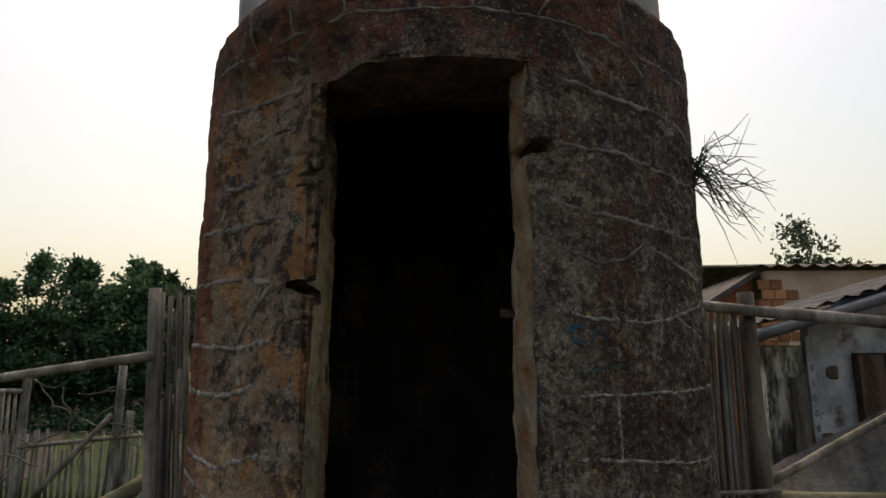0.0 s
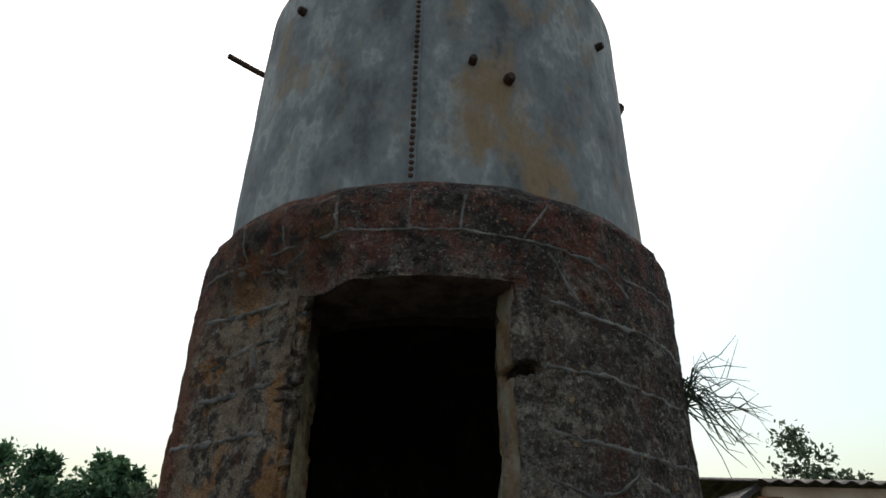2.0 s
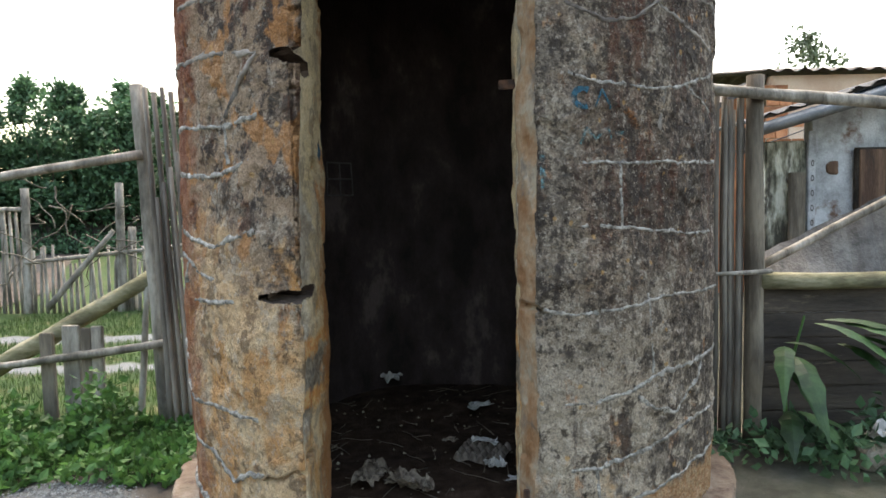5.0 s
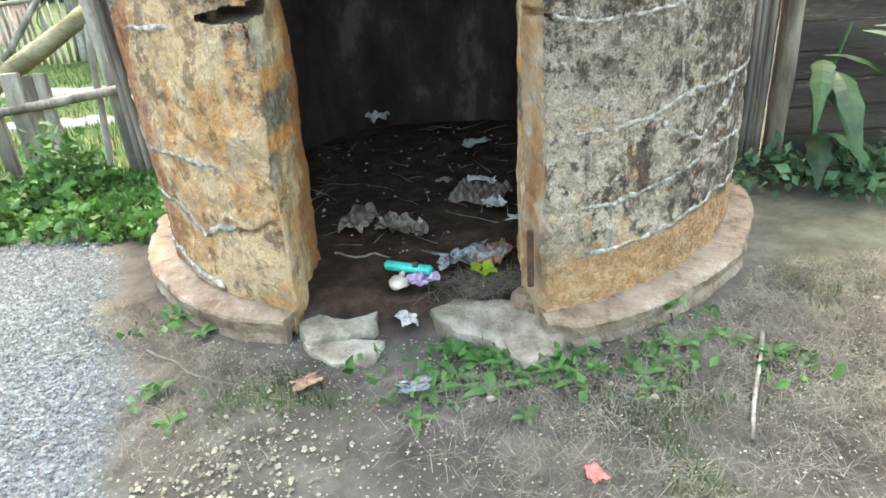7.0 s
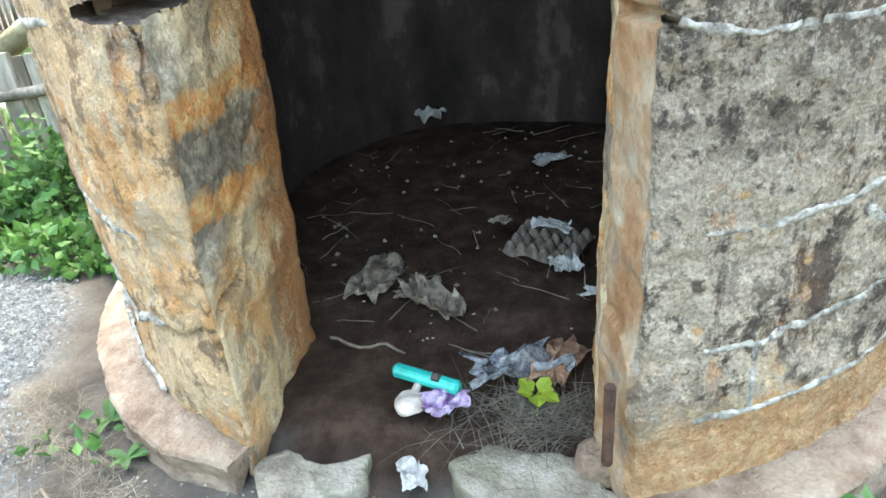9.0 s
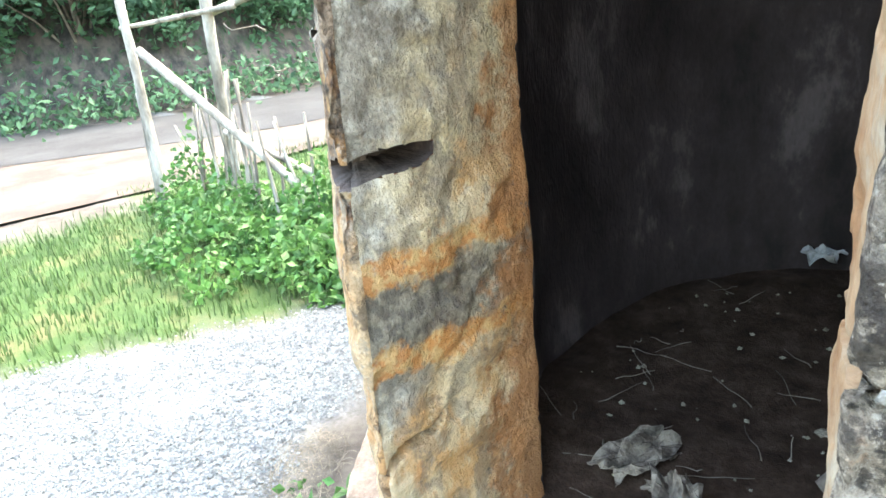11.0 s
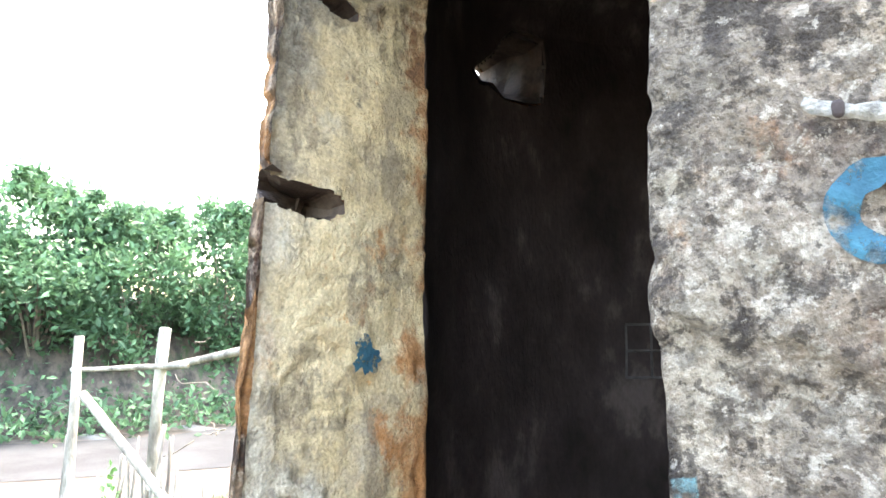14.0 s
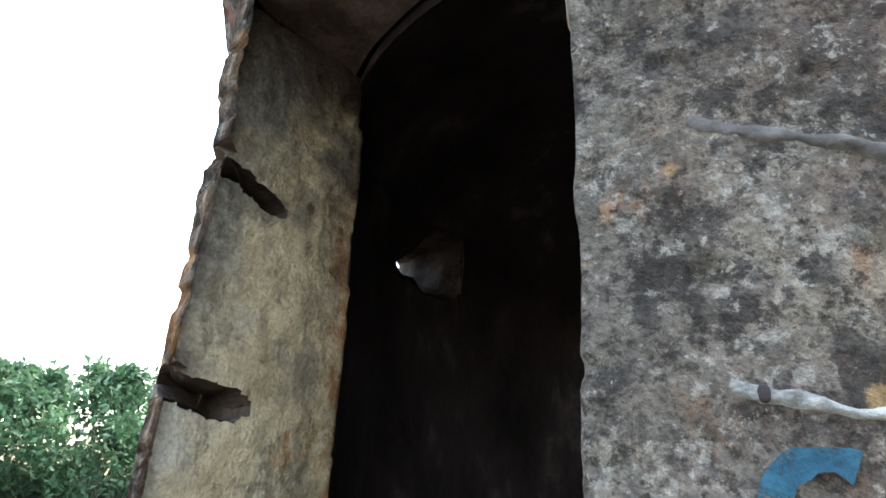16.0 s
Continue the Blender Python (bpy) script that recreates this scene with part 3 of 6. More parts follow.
def grit_at(x, y):
    """1 where pale grit lies: the strip beside the tower and the lane across the lawn."""
    w = 0.18 * nz((x, y, 0), 1.3) + 0.10 * nz((x, y, 0), 5, 3)
    edge = -0.85 - 0.42 * (y - 1.75) if y > 1.75 else -0.85 - 0.15 * (y - 1.75)
    edge = max(edge, -1.75)
    far = -2.95 + 0.45 * (y - 2.2) if y > 2.2 else -3.1
    strip = smooth(edge - x + w, -0.03, 0.22) * smooth(x - far + w, -0.15, 0.25) * smooth(3.75 - y + w, 0.0, 0.25)
    lane = smooth(-x, 1.6, 2.0) * max(1 - smooth(abs(y - 6.5 + w), 0.12, 0.22), 1 - smooth(abs(y - 8.05 + w), 0.15, 0.3))
    return max(strip, lane if y > 5 else 0)


def lawn_at(x, y):
    w = 0.5 * nz((x, y, 0), 0.9, 5) + 0.25 * nz((x, y, 0), 4, 8)
    west = smooth(-x + 0.35 * (y - 2.2) + w, 2.75, 3.3) * smooth(x + w * 1.5, -5.9, -5.0)
    north = smooth(-x + w, 1.0, 1.5) * smooth(y + w, 3.7, 4.2) * smooth(x + 0.0 * y + w * 2, -9.0, -7.5)
    far = smooth(y, 12, 16)
    # thin lawn tint east of the tower also darkens for the plants' shade
    east = smooth(x + w, 1.4, 2.0) * smooth(y + w, 2.6, 3.4)
    patch = 0.4 * smooth(nz((x, y, 0), 2.6, 21) + 0.35 * nz((x, y, 0), 9, 2), 0.28, 0.5)
    return max(west, north, far, 0.25 * east, patch if x > -0.9 else 0)


gx, gy = axis(-6.0, 4.5, 0.07, 900.0), axis(-1.5, 9.0, 0.07, 900.0)
verts, faces, grit_v, lawn_v, earth_v = [], [], [], [], []
for y in gy:
    for x in gx:
        near = 1 - smooth(hypot(x, y - 3), 9, 14)
        h = near * (0.012 * nz((x, y, 0), 1.6) + 0.008 * nz((x, y, 0), 5, 4) + 0.004 * nz((x, y, 0), 14, 9)) - 0.005
        g = grit_at(x, y) if near > 0 else 0
        r = hypot(x - CX, y - CY)
        # earth heaped inside the furnace, rising to the back
        if r < 1.3:
            h += (0.06 + 0.055 * smooth(y, 2.7, 3.4) + 0.08 * smooth(y, 3.6, 4.8) + 0.03 * nz((x, y, 0), 3, 30) + 0.012 * nz((x, y, 0), 11, 31)) * smooth(1.32 - r, 0, 0.12)
        verts.append((x, y, h + 0.02 * g))
        grit_v.append(g)
        earth_v.append(smooth(1.36 + 0.10 * nz((x, y, 0), 6, 14) - r, 0.0, 0.10))
        lawn_v.append(lawn_at(x, y) * (1 - g))
nx = len(gx)
for j in range(len(gy) - 1):
    for i in range(nx - 1):
        a = j * nx + i
        faces.append((a, a + 1, a + nx + 1, a + nx))
ground = mesh_object("ground", verts, faces, M_GROUND, smooth=True)
for key, vals in (("grit", grit_v), ("lawn", lawn_v), ("earth", earth_v)):
    ground.data.attributes.new(key, "FLOAT", "POINT").data.foreach_set("value", vals)
tagged(ground, "trodden brown earth yard with grass, straw and pale grit", "ground", kind="structure")


def ribbon(name, left, right, z, material, label, category):
    vs = [(x, y, z) for x, y in left] + [(x, y, z) for x, y in right]
    n = len(left)
    ob = mesh_object(name, vs + [(x, y, z - 0.2) for x, y, _ in vs], [(i, i + n, i + n + 1, i + 1) for i in range(n - 1)], material)
    return tagged(ob, label, category, kind="structure")


NEAR = ((-16, -12), (-12.4, 0), (-9.3, 3.4), (-8.4, 4.85), (-7.5, 6.6), (-7.6, 9), (-9.2, 14), (-11.5, 20), (-17, 30), (-40, 70))
VERGE = ((-12.5, -12), (-8.6, 0), (-6.2, 2.4), (-5.9, 4.5), (-6.0, 6.6), (-6.8, 9), (-7.9, 14), (-9.9, 17.5), (-15, 28), (-37, 70))
FAR = ((-20, -12), (-16.4, 0), (-13.0, 3.8), (-11.2, 5.7), (-10.6, 7.4), (-11.0, 10), (-12.4, 15), (-15.3, 24), (-21, 34), (-44, 74))
ribbon("pavement", VERGE, NEAR, 0.022, M_VERGE, "pale sandy verge beside the worn road", "verge")
ribbon("road", NEAR, FAR, 0.03, M_ROAD, "worn grey asphalt road behind the yard fence", "road")


# ---- the tower ----
A_L, A_R = -24.6, 13.1           # the doorway's edges, degrees from the front, to the right
Z_DOOR, Z_TOP = 3.03, 3.55
IN_Y, R_IN = 3.95, 1.0           # the inner round


def outer_pt(a, r=R_OUT):
    return CX + r * sin(radians(a)), CY - r * cos(radians(a))


def door_profile():
    """Points of the wall's plan, as (x, y, nx, ny, kind, way from the door's arris, angle)."""
    pts = []
    # outside, from the left arris round the back to the right arris
    a = A_L - 0.9
    while a > A_R + 0.6 - 360:
        pts.append((*outer_pt(a), sin(radians(a)), -cos(radians(a)), "out", (a - A_L) * 0.0246, a))
        front = a > -80 or a < -270
        a -= 0.55 if front else (1.0 if -140 < a else 3.0)
    # worn right arris: a steep chamfer, then the reveal
    xr, yr = outer_pt(A_R + 0.3)
    for k in range(4):
        b = radians(-76 - 60 * k / 3)
        pts.append((xr - 0.004 * k, yr + 0.0015 * k * k, cos(b), sin(b), "arris_r", 0.0, A_R))
    x0, y0 = pts[-1][0], pts[-1][1]
    for k in range(1, 14):
        t = k / 13
        pts.append((x0 + (0.292 - x0) * t, y0 + (2.66 - y0) * t, -0.92, -0.39, "chamfer_r", 0.0, A_R))
    x0, y0 = 0.292, 2.66
    xi, yi = 0.315, IN_Y - (R_IN ** 2 - (0.315 - 0.03) ** 2) ** 0.5
    n = 40
    for k in range(1, n + 1):
        t = k / n
        pts.append((x0 + (xi - x0) * t, y0 + (yi - y0) * t, -1.0, 0.0, "rev_r", t * (yi - y0) + 0.15, A_R))
    b0 = degrees(atan2(0.315 - 0.03, IN_Y - yi))
    b1 = -degrees(atan2(0.545 + 0.03, (R_IN ** 2 - 0.575 ** 2) ** 0.5)) + 360
    b = b0 + 1.2
    while b < b1 - 0.6:
        pts.append((0.03 + R_IN * sin(radians(b)), IN_Y - R_IN * cos(radians(b)), -sin(radians(b)), cos(radians(b)), "in", 9.0, b))
        b += 1.2
    xl0, yl0 = -0.545, IN_Y - (R_IN ** 2 - 0.575 ** 2) ** 0.5
    xl1, yl1 = -0.551, 2.618
    for k in range(n + 1):
        t = k / n
        pts.append((xl0 + (xl1 - xl0) * t, yl0 + (yl1 - yl0) * t, 1.0, 0.0, "rev_l", (1 - t) * (yl0 - yl1) + 0.05, A_L))
    xa, ya = outer_pt(A_L - 0.9)
    for k in range(1, 7):
        t = k / 7
        b = radians(4 - 120 * t)
        p = Vector((xl1, yl1)).lerp(Vector((xa, ya)), t)
        bulge = 0.008 * sin(pi * t)
        pts.append((p.x + bulge * 0.8, p.y - bulge * 0.6, cos(b), sin(b), "arris_l", 0.04 - 0.06 * t, A_L))
    return pts


# pockets of the lost door frame: span along the wall from the arris, heights at both ends, opening, depth
SLOTS_L = ((-0.12, 0.31, 2.625, 2.525, 0.026, 0.15), (-0.19, 0.27, 2.115, 2.060, 0.034, 0.17), (-0.25, 0.28, 1.14, 1.165, 0.026, 0.16))
POCKETS_L = ((-0.23, 0.24, 0.385, 0.53, 0.010, 0.06),)
POCKETS_R = ((-0.02, 0.10, 2.655, 2.645, 0.026, 0.14), (-0.02, 0.05, 1.115, 1.09, 0.010, 0.04))


def pocket_depth(u, z, pockets):
    d = 0.0
    for u0, u1, z0, z1, half, deep in pockets:
        if u0 - 0.02 < u < u1 + 0.02:
            t = (u - u0) / (u1 - u0)
            zc = z0 + (z1 - z0) * t + 0.008 * sin(40 * u + z0 * 9)
            h = half * min(1, 0.35 + 3.0 * max(0, t)) * min(1, 0.25 + 4 * max(0, 1 - t))
            d = max(d, deep * smooth(h + 0.003 - abs(z - zc), 0, 0.007) * smooth(u - u0, -0.01, 0.02) * smooth(u1 - u, -0.01, 0.03))
    return d


def slot_edges(u, slot):
    """Lower and upper lip of a slot at a way u from the arris, or None beyond its ends."""
    u0, u1, z0, z1, half, _ = slot
    if not u0 <= u <= u1:
        return None
    t = (u - u0) / (u1 - u0)
    zc = z0 + (z1 - z0) * t + 0.003 * sin(30 * u + z0 * 9)
    h = half * min(1, 0.30 + 3.0 * t) * min(1, 0.35 + 6 * (1 - t))
    return zc - h + 0.0015 * sin(95 * u + z0), zc + h + 0.0015 * sin(70 * u + 2 * z0)


def worn_back(z):
    """How far the left arris is worn back, more with height."""
    return 0.115 * smooth(z, 0.5, 2.9)


def lumps(x, y, z):
    """Unevenness of the old render, metres outward; also flaked patches."""
    p = (x, y, z)
    d = 0.016 * nz(p, 2.2, 1) + 0.009 * nz(p, 7, 2) + 0.004 * nz(p, 19, 3) + 0.003 * nz(p, 42, 4)
    flake = nz(p, 3.4, 12) + 0.4 * nz(p, 13, 13)
    return d - 0.009 * smooth(flake, 0.22, 0.27) - 0.006 * smooth(nz(p, 24, 15), 0.3, 0.5)


# the hole knocked through the wall: outline inside, degrees round the inner centre and height
HOLE_IN = ((-82.0, 2.755), (-85.5, 2.81), (-88.5, 2.84), (-92.8, 2.93), (-96, 2.99), (-100.6, 3.0), (-106, 3.0), (-106.5, 2.88), (-105, 2.72), (-101.8, 2.70), (-93, 2.69), (-89, 2.73), (-84.5, 2.72))


def inside(poly, x, y):
    hit = False
    for (x0, y0), (x1, y1) in zip(poly, poly[1:] + poly[:1]):
        if (y0 > y) != (y1 > y) and x < x0 + (y - y0) * (x1 - x0) / (y1 - y0):
            hit = not hit
    return hit


HOLE_OUT = tuple((-102.0 + 5.4 * cos(2 * pi * k / 13), 2.955 + 0.062 * sin(2 * pi * k / 13)) for k in range(13))


prof = door_profile()
zs = list(np.arange(0.0, Z_DOOR, 0.0085)) + [Z_DOOR]
verts, faces, mats, cuts, soft = [], [], [], [], []
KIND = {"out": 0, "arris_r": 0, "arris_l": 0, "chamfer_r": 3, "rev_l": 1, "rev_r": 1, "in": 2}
def wall_point(row, z):
    """A point of the worn wall at a place of its plan and a height, and how deep a pocket cuts it."""
    x, y, nxx, nyy, kind, u, a = row
    px = py = cut = 0.0
    if kind == "in":
        d = 0.018 * nz((x, y, z), 2.5, 40) + 0.008 * nz((x, y, z), 9, 41)
    else:
        d = lumps(x, y, z)
        if kind in ("rev_l", "arris_l") or (kind == "out" and a > -66):
            cut = pocket_depth(u, z, POCKETS_L)
            wb = worn_back(z)
            if kind == "out":
                w = wb * (1 - smooth(-u, 0.40, 0.95))
                px, py = -nxx * w - 0.9 * cut * max(0.0, 1 + u / 0.25), -nyy * w + cut
            elif kind == "arris_l":
                px, py = -0.25 * wb - 0.95 * cut, 0.95 * wb + 0.95 * cut
            else:
                t = 1 - (y - 2.618) / 0.52
                px, py = -0.25 * wb * t - cut, 0.95 * wb * t + 0.9 * cut * max(0.0, 1 - u / 0.30)
        if kind == "out" and a < -300:
            d -= pocket_depth((a + 360 - A_R) * 0.0246, z, POCKETS_R)
        if kind in ("arris_r", "rev_r", "chamfer_r"):
            d -= pocket_depth(0.0, z, POCKETS_R) * (1 if u < 0.1 else 0)
            d += 0.008 * nz((1, 2, z), 5, 50) * (1 if kind == "arris_r" else 0.5 if kind == "rev_r" else 0.8)
            d -= 0.014 * smooth(nz((4, 2, z), 3.1, 51), 0.25, 0.4) if kind == "arris_r" else 0
        if kind == "arris_l":
            d += 0.006 * nz((1, 2, z), 6, 53)
        if kind == "rev_l":
            d += 0.006 * nz((1, y, z), 4, 60) + 0.004 * nz((1, y * 2, z), 14, 61)
    # the foot spreads a little, more under the low crack
    spread = 0.022 * smooth(0.42 - z, 0, 0.05) if kind in ("out", "arris_l", "rev_l") and a > -90 else 0
    curve = -0.0071 * (z - 1.6) ** 2 + 0.006 if kind in ("out", "arris_l", "arris_r") else 0
    d += curve - spread * (0.4 if kind == "out" else 0.3)
    return x + nxx * d + px, y + nyy * d + py, cut


for z in zs:
    for row in prof:
        zv = z
        if row[4] in ("rev_l", "arris_l") or (row[4] == "out" and row[6] > -66):
            for slot in SLOTS_L:
                lips = slot_edges(row[5], slot)
                if lips:
                    zv = next((e for e in lips if abs(z - e) <= 0.00426), zv)
        x, y, cut = wall_point(row, zv)
        verts.append((x, y, zv))
        cuts.append(cut)
m = len(prof)
for j in range(len(zs) - 1):
    for i in range(m):
        k = (i + 1) % m
        kind, a = prof[i][4], prof[i][6]
        zc = (zs[j] + zs[j + 1]) / 2
        if kind == "in" and 2.6 < zc < 3.01 and inside(HOLE_IN, a - 360 + 0.6, zc):
            continue
        if kind == "out" and 2.85 < zc < 3.02 and inside(HOLE_OUT, a - 0.5, zc):
            continue
        quad = (j * m + i, j * m + m + i, j * m + m + k, j * m + k)
        if kind in ("rev_l", "arris_l") or (kind == "out" and a > -66):
            zq = sum(verts[v][2] for v in quad) / 4
            pairs = [(slot_edges(prof[i][5], q), slot_edges(prof[k][5], q)) for q in SLOTS_L]
            if any(p and q and (p[0] + q[0]) / 2 < zq < (p[1] + q[1]) / 2 for p, q in pairs):
                continue
        faces.append(quad)
        mats.append(KIND[kind])
        soft.append(max(cuts[v] for v in faces[-1]) < 0.001)
tower = thing("furnace_tower", "old round masonry furnace tower with peeling render and tall doorway", "tower")
wall = mesh_object("wall", verts, faces, [M_PLASTER, M_REVEAL, M_SOOT_AND_SHADE, M_JAMB], tower, "peeling grey and ochre lime render with black lichen", smooth=True)
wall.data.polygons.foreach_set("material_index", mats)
wall.data.polygons.foreach_set("use_smooth", soft)

# lining of the lost door frame's slots, their shade put into the colour
for slot in SLOTS_L:
    u0, u1, deep = slot[0], slot[1], slot[5]
    cols = sorted((r for r in prof if (r[4] in ("rev_l", "arris_l") or (r[4] == "out" and r[6] > -66)) and u0 <= r[5] <= u1), key=lambda r: r[5])
    verts, faces = [], []
    for row in cols:
        lo, hi = slot_edges(row[5], slot)
        u, kind = row[5], row[4]
        q = deep * min(1.0, 0.35 + (u - u0) / 0.06, 0.35 + (u1 - u) / 0.05)
        if kind == "out":
            dx, dy = -0.9 * q * max(0.0, 1 + u / 0.25), q
        elif kind == "arris_l":
            dx, dy = -0.95 * q, 0.95 * q
        else:
            dx, dy = -q, 0.9 * q * max(0.0, 1 - u / 0.30)
        for z, inner in ((hi, 0), (hi - 0.004, 1), (lo + 0.004, 1), (lo, 0)):
            x, y, _ = wall_point(row, z)
            verts.append((x + dx * inner, y + dy * inner, z))
    for i in range(len(cols) - 1):
        for k in range(3):
            a = i * 4 + k
            faces.append((a, a + 1, a + 5, a + 4))
    faces += [(0, 1, 2, 3), tuple(len(verts) - 4 + k for k in (3, 2, 1, 0))]
    mesh_object("slot_lining", verts, faces, M_NICHE, tower, "slot left by the lost door frame, shade put into its colour")

verts, faces = [], []
for k in range(9):
    t = k / 8
    for (b, zi), (a, zo) in zip(HOLE_IN, HOLE_OUT):
        p = Vector((0.03 + (R_IN - 0.012) * sin(radians(b)), IN_Y - (R_IN - 0.012) * cos(radians(b)), zi))
        q = Vector((*outer_pt(a, R_OUT + 0.02), zo))
        p = p.lerp(q, t ** 1.3)
        verts.append(p + Vector((0, nz(p, 9, 33), nz(p, 9, 34))) * 0.02)
for k in range(8):
    for i in range(13):
        j = (i + 1) % 13
        faces.append((k * 13 + i, k * 13 + j, k * 13 + 13 + j, k * 13 + 13 + i))
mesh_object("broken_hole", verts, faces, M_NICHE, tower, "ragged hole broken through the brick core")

# ring over the doorway, with its soffit, shoulder and an added closing vault
verts, faces, mats = [], [], []
angles = [k * 0.6 - 180 for k in range(600)]
rows = [(z, R_OUT - 0.0071 * (z - 1.6) ** 2 + 0.006) for z in np.arange(Z_DOOR, 3.46, 0.014)]
rows += [(3.47, 1.382), (3.49, 1.368), (3.52, 1.35), (3.545, 1.325), (3.55, 1.24)]
for z, r in rows:
    for a in angles:
        x, y = outer_pt(a, r)
        d = lumps(x, y, z) if z < 3.54 else 0.01 * nz((x, y, z), 4)
        if -65 < a < 0:
            d -= worn_back(z) * (1 - smooth((A_L - a) * 0.0246, 0.40, 0.95)) * (1 - smooth(z, 3.05, 3.4)) * smooth(-a, 14, 24)
        if z > 3.45:
            d += 0.014 * nz((x, y, z), 5, 70)
        verts.append((x + sin(radians(a)) * d, y - cos(radians(a)) * d, z + (0.012 * nz((x, y, z), 5, 71) if z > 3.46 else 0)))
n = len(angles)
for j in range(len(rows) - 1):
    for i in range(n):
        k = (i + 1) % n
        faces.append((j * n + i, j * n + k, j * n + n + k, j * n + n + i))
mesh_object("upper_wall", verts, faces, M_PLASTER, tower, "sooty reddish render band under the drum", smooth=True)

verts, faces = [], []
for j in range(25):
    t = j / 24
    for i in range(61):
        a = A_L - 3.5 + (A_R - A_L + 7) * i / 60
        xo, yo = outer_pt(a, R_OUT - 0.010 - (worn_back(Z_DOOR) + 0.004) * smooth(-a, 14, 24))
        xi = 0.03 + (xo - 0.03) * 0.98
        yi = IN_Y - max(0.0, (R_IN + 0.03) ** 2 - (xi - 0.03) ** 2) ** 0.5
        x, y = xo + (xi - xo) * t, yo + (yi - yo) * t
        lip = 0.02 * smooth(0.12 - t, 0, 0.1)
        verts.append((x, y, Z_DOOR + lip + 0.012 * nz((x, y, 3), 5, 80) - 0.004))
for j in range(24):
    for i in range(60):
        a = j * 61 + i
        faces.append((a, a + 61, a + 62, a + 1))
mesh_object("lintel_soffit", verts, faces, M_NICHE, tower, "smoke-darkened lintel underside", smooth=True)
# unseen vault and cap, added so no daylight falls in from above
verts, faces = [], []
for j in range(14):
    t = j / 13
    for i in range(72):
        a = radians(i * 5)
        r = (R_IN + 0.02) * cos(t * pi / 2 * 0.96)
        verts.append((0.03 + r * sin(a), IN_Y - r * cos(a), 2.985 + 0.42 * sin(t * pi / 2)))
for j in range(13):
    for i in range(72):
        k = (i + 1) % 72
        faces.append((j * 72 + i, j * 72 + k, j * 72 + 72 + k, j * 72 + 72 + i))
faces.append(tuple(13 * 72 + i for i in range(72)))
cap_n = len(verts)
for r, z in ((1.30, 3.535), (0.6, 3.56), (0.02, 3.57)):
    for i in range(72):
        a = radians(i * 5)
        verts.append((CX + r * sin(a), CY - r * cos(a), z))
for j in range(2):
    for i in range(72):
        k = (i + 1) % 72
        faces.append((cap_n + j * 72 + i, cap_n + j * 72 + k, cap_n + j * 72 + 72 + k, cap_n + j * 72 + 72 + i))
faces.append(tuple(cap_n + 144 + i for i in range(72)))
mesh_object("vault", verts, faces, M_SOOT_AND_SHADE, tower, "sooted vault added to keep daylight out", smooth=True)


def on_wall(a, z, out=0.004):
    r = R_OUT - 0.0071 * (z - 1.6) ** 2 + 0.006 + out
    if -65 < a < 0:
        r -= worn_back(z) * (1 - smooth((A_L - a) * 0.0246, 0.40, 0.95)) * (1 - smooth(z, 3.05, 3.4)) * smooth(-a, 14, 24)
    x, y = outer_pt(a, r)
    d = lumps(x, y, z)
    return Vector((x + sin(radians(a)) * d, y - cos(radians(a)) * d, z))


def joint(points, r=0.008, material=None, name="raised_joint"):
    """A raised mortar joint that imitates stonework, laid along the wall."""
    pts = []
    for (a0, z0), (a1, z1) in zip(points[:-1], points[1:]):
        steps = max(2, int(hypot((a1 - a0) * 0.0246, z1 - z0) / 0.012))
        for k in range(steps):
            t = k / steps
            a, z = a0 + (a1 - a0) * t, z0 + (z1 - z0) * t
            pts.append((a + 0.25 * nz((a * 0.3, z * 3, 1), 2.0), z + 0.008 * nz((a * 0.2, z, 7), 2.5) + 0.003 * nz((a, z, 2), 3)))
    pts.append(points[-1])
    vs, fs = [], []
    for i, (a, z) in enumerate(pts):
        (a0, z0), (a1, z1) = pts[max(i - 1, 0)], pts[min(i + 1, len(pts) - 1)]
        d = Vector(((a1 - a0) * 0.0246, z1 - z0)).normalized()
        end = min(1.0, 0.4 + 0.3 * min(i, len(pts) - 1 - i))
        p = (a * 0.0246, z, points[0][0])
        w = r * 1.4 * (0.65 + 0.35 * end) * (1 + 0.6 * nz(p, 17, 5) + 0.6 * nz(p, 48, 6))
        h = r * 0.62 * end * max(0.05, 0.75 + 0.9 * nz(p, 9, 7) + 0.8 * nz(p, 40, 8))
        for k, (o, q) in enumerate(((-1.0, -0.25), (-0.62, 0.55), (-0.2, 1.0), (0.3, 0.95), (0.7, 0.5), (1.0, -0.25))):
            o = o * w * (1 + 0.6 * nz((p[0], p[1], k * 3.1), 75, 9))
            vs.append(on_wall(a - d.y * o / 0.0246, z + d.x * o, h * q * (1 + 0.3 * nz((p[0], p[1], k * 1.7), 70, 4)) - (0.004 if k in (0, 5) else 0)))
    for i in range(len(pts) - 1):
        for k in range(5):
            q = i * 6 + k
            fs.append((q, q + 6, q + 7, q + 1))
    return mesh_object(name, vs, fs, material or M_JOINT, tower, smooth=True)


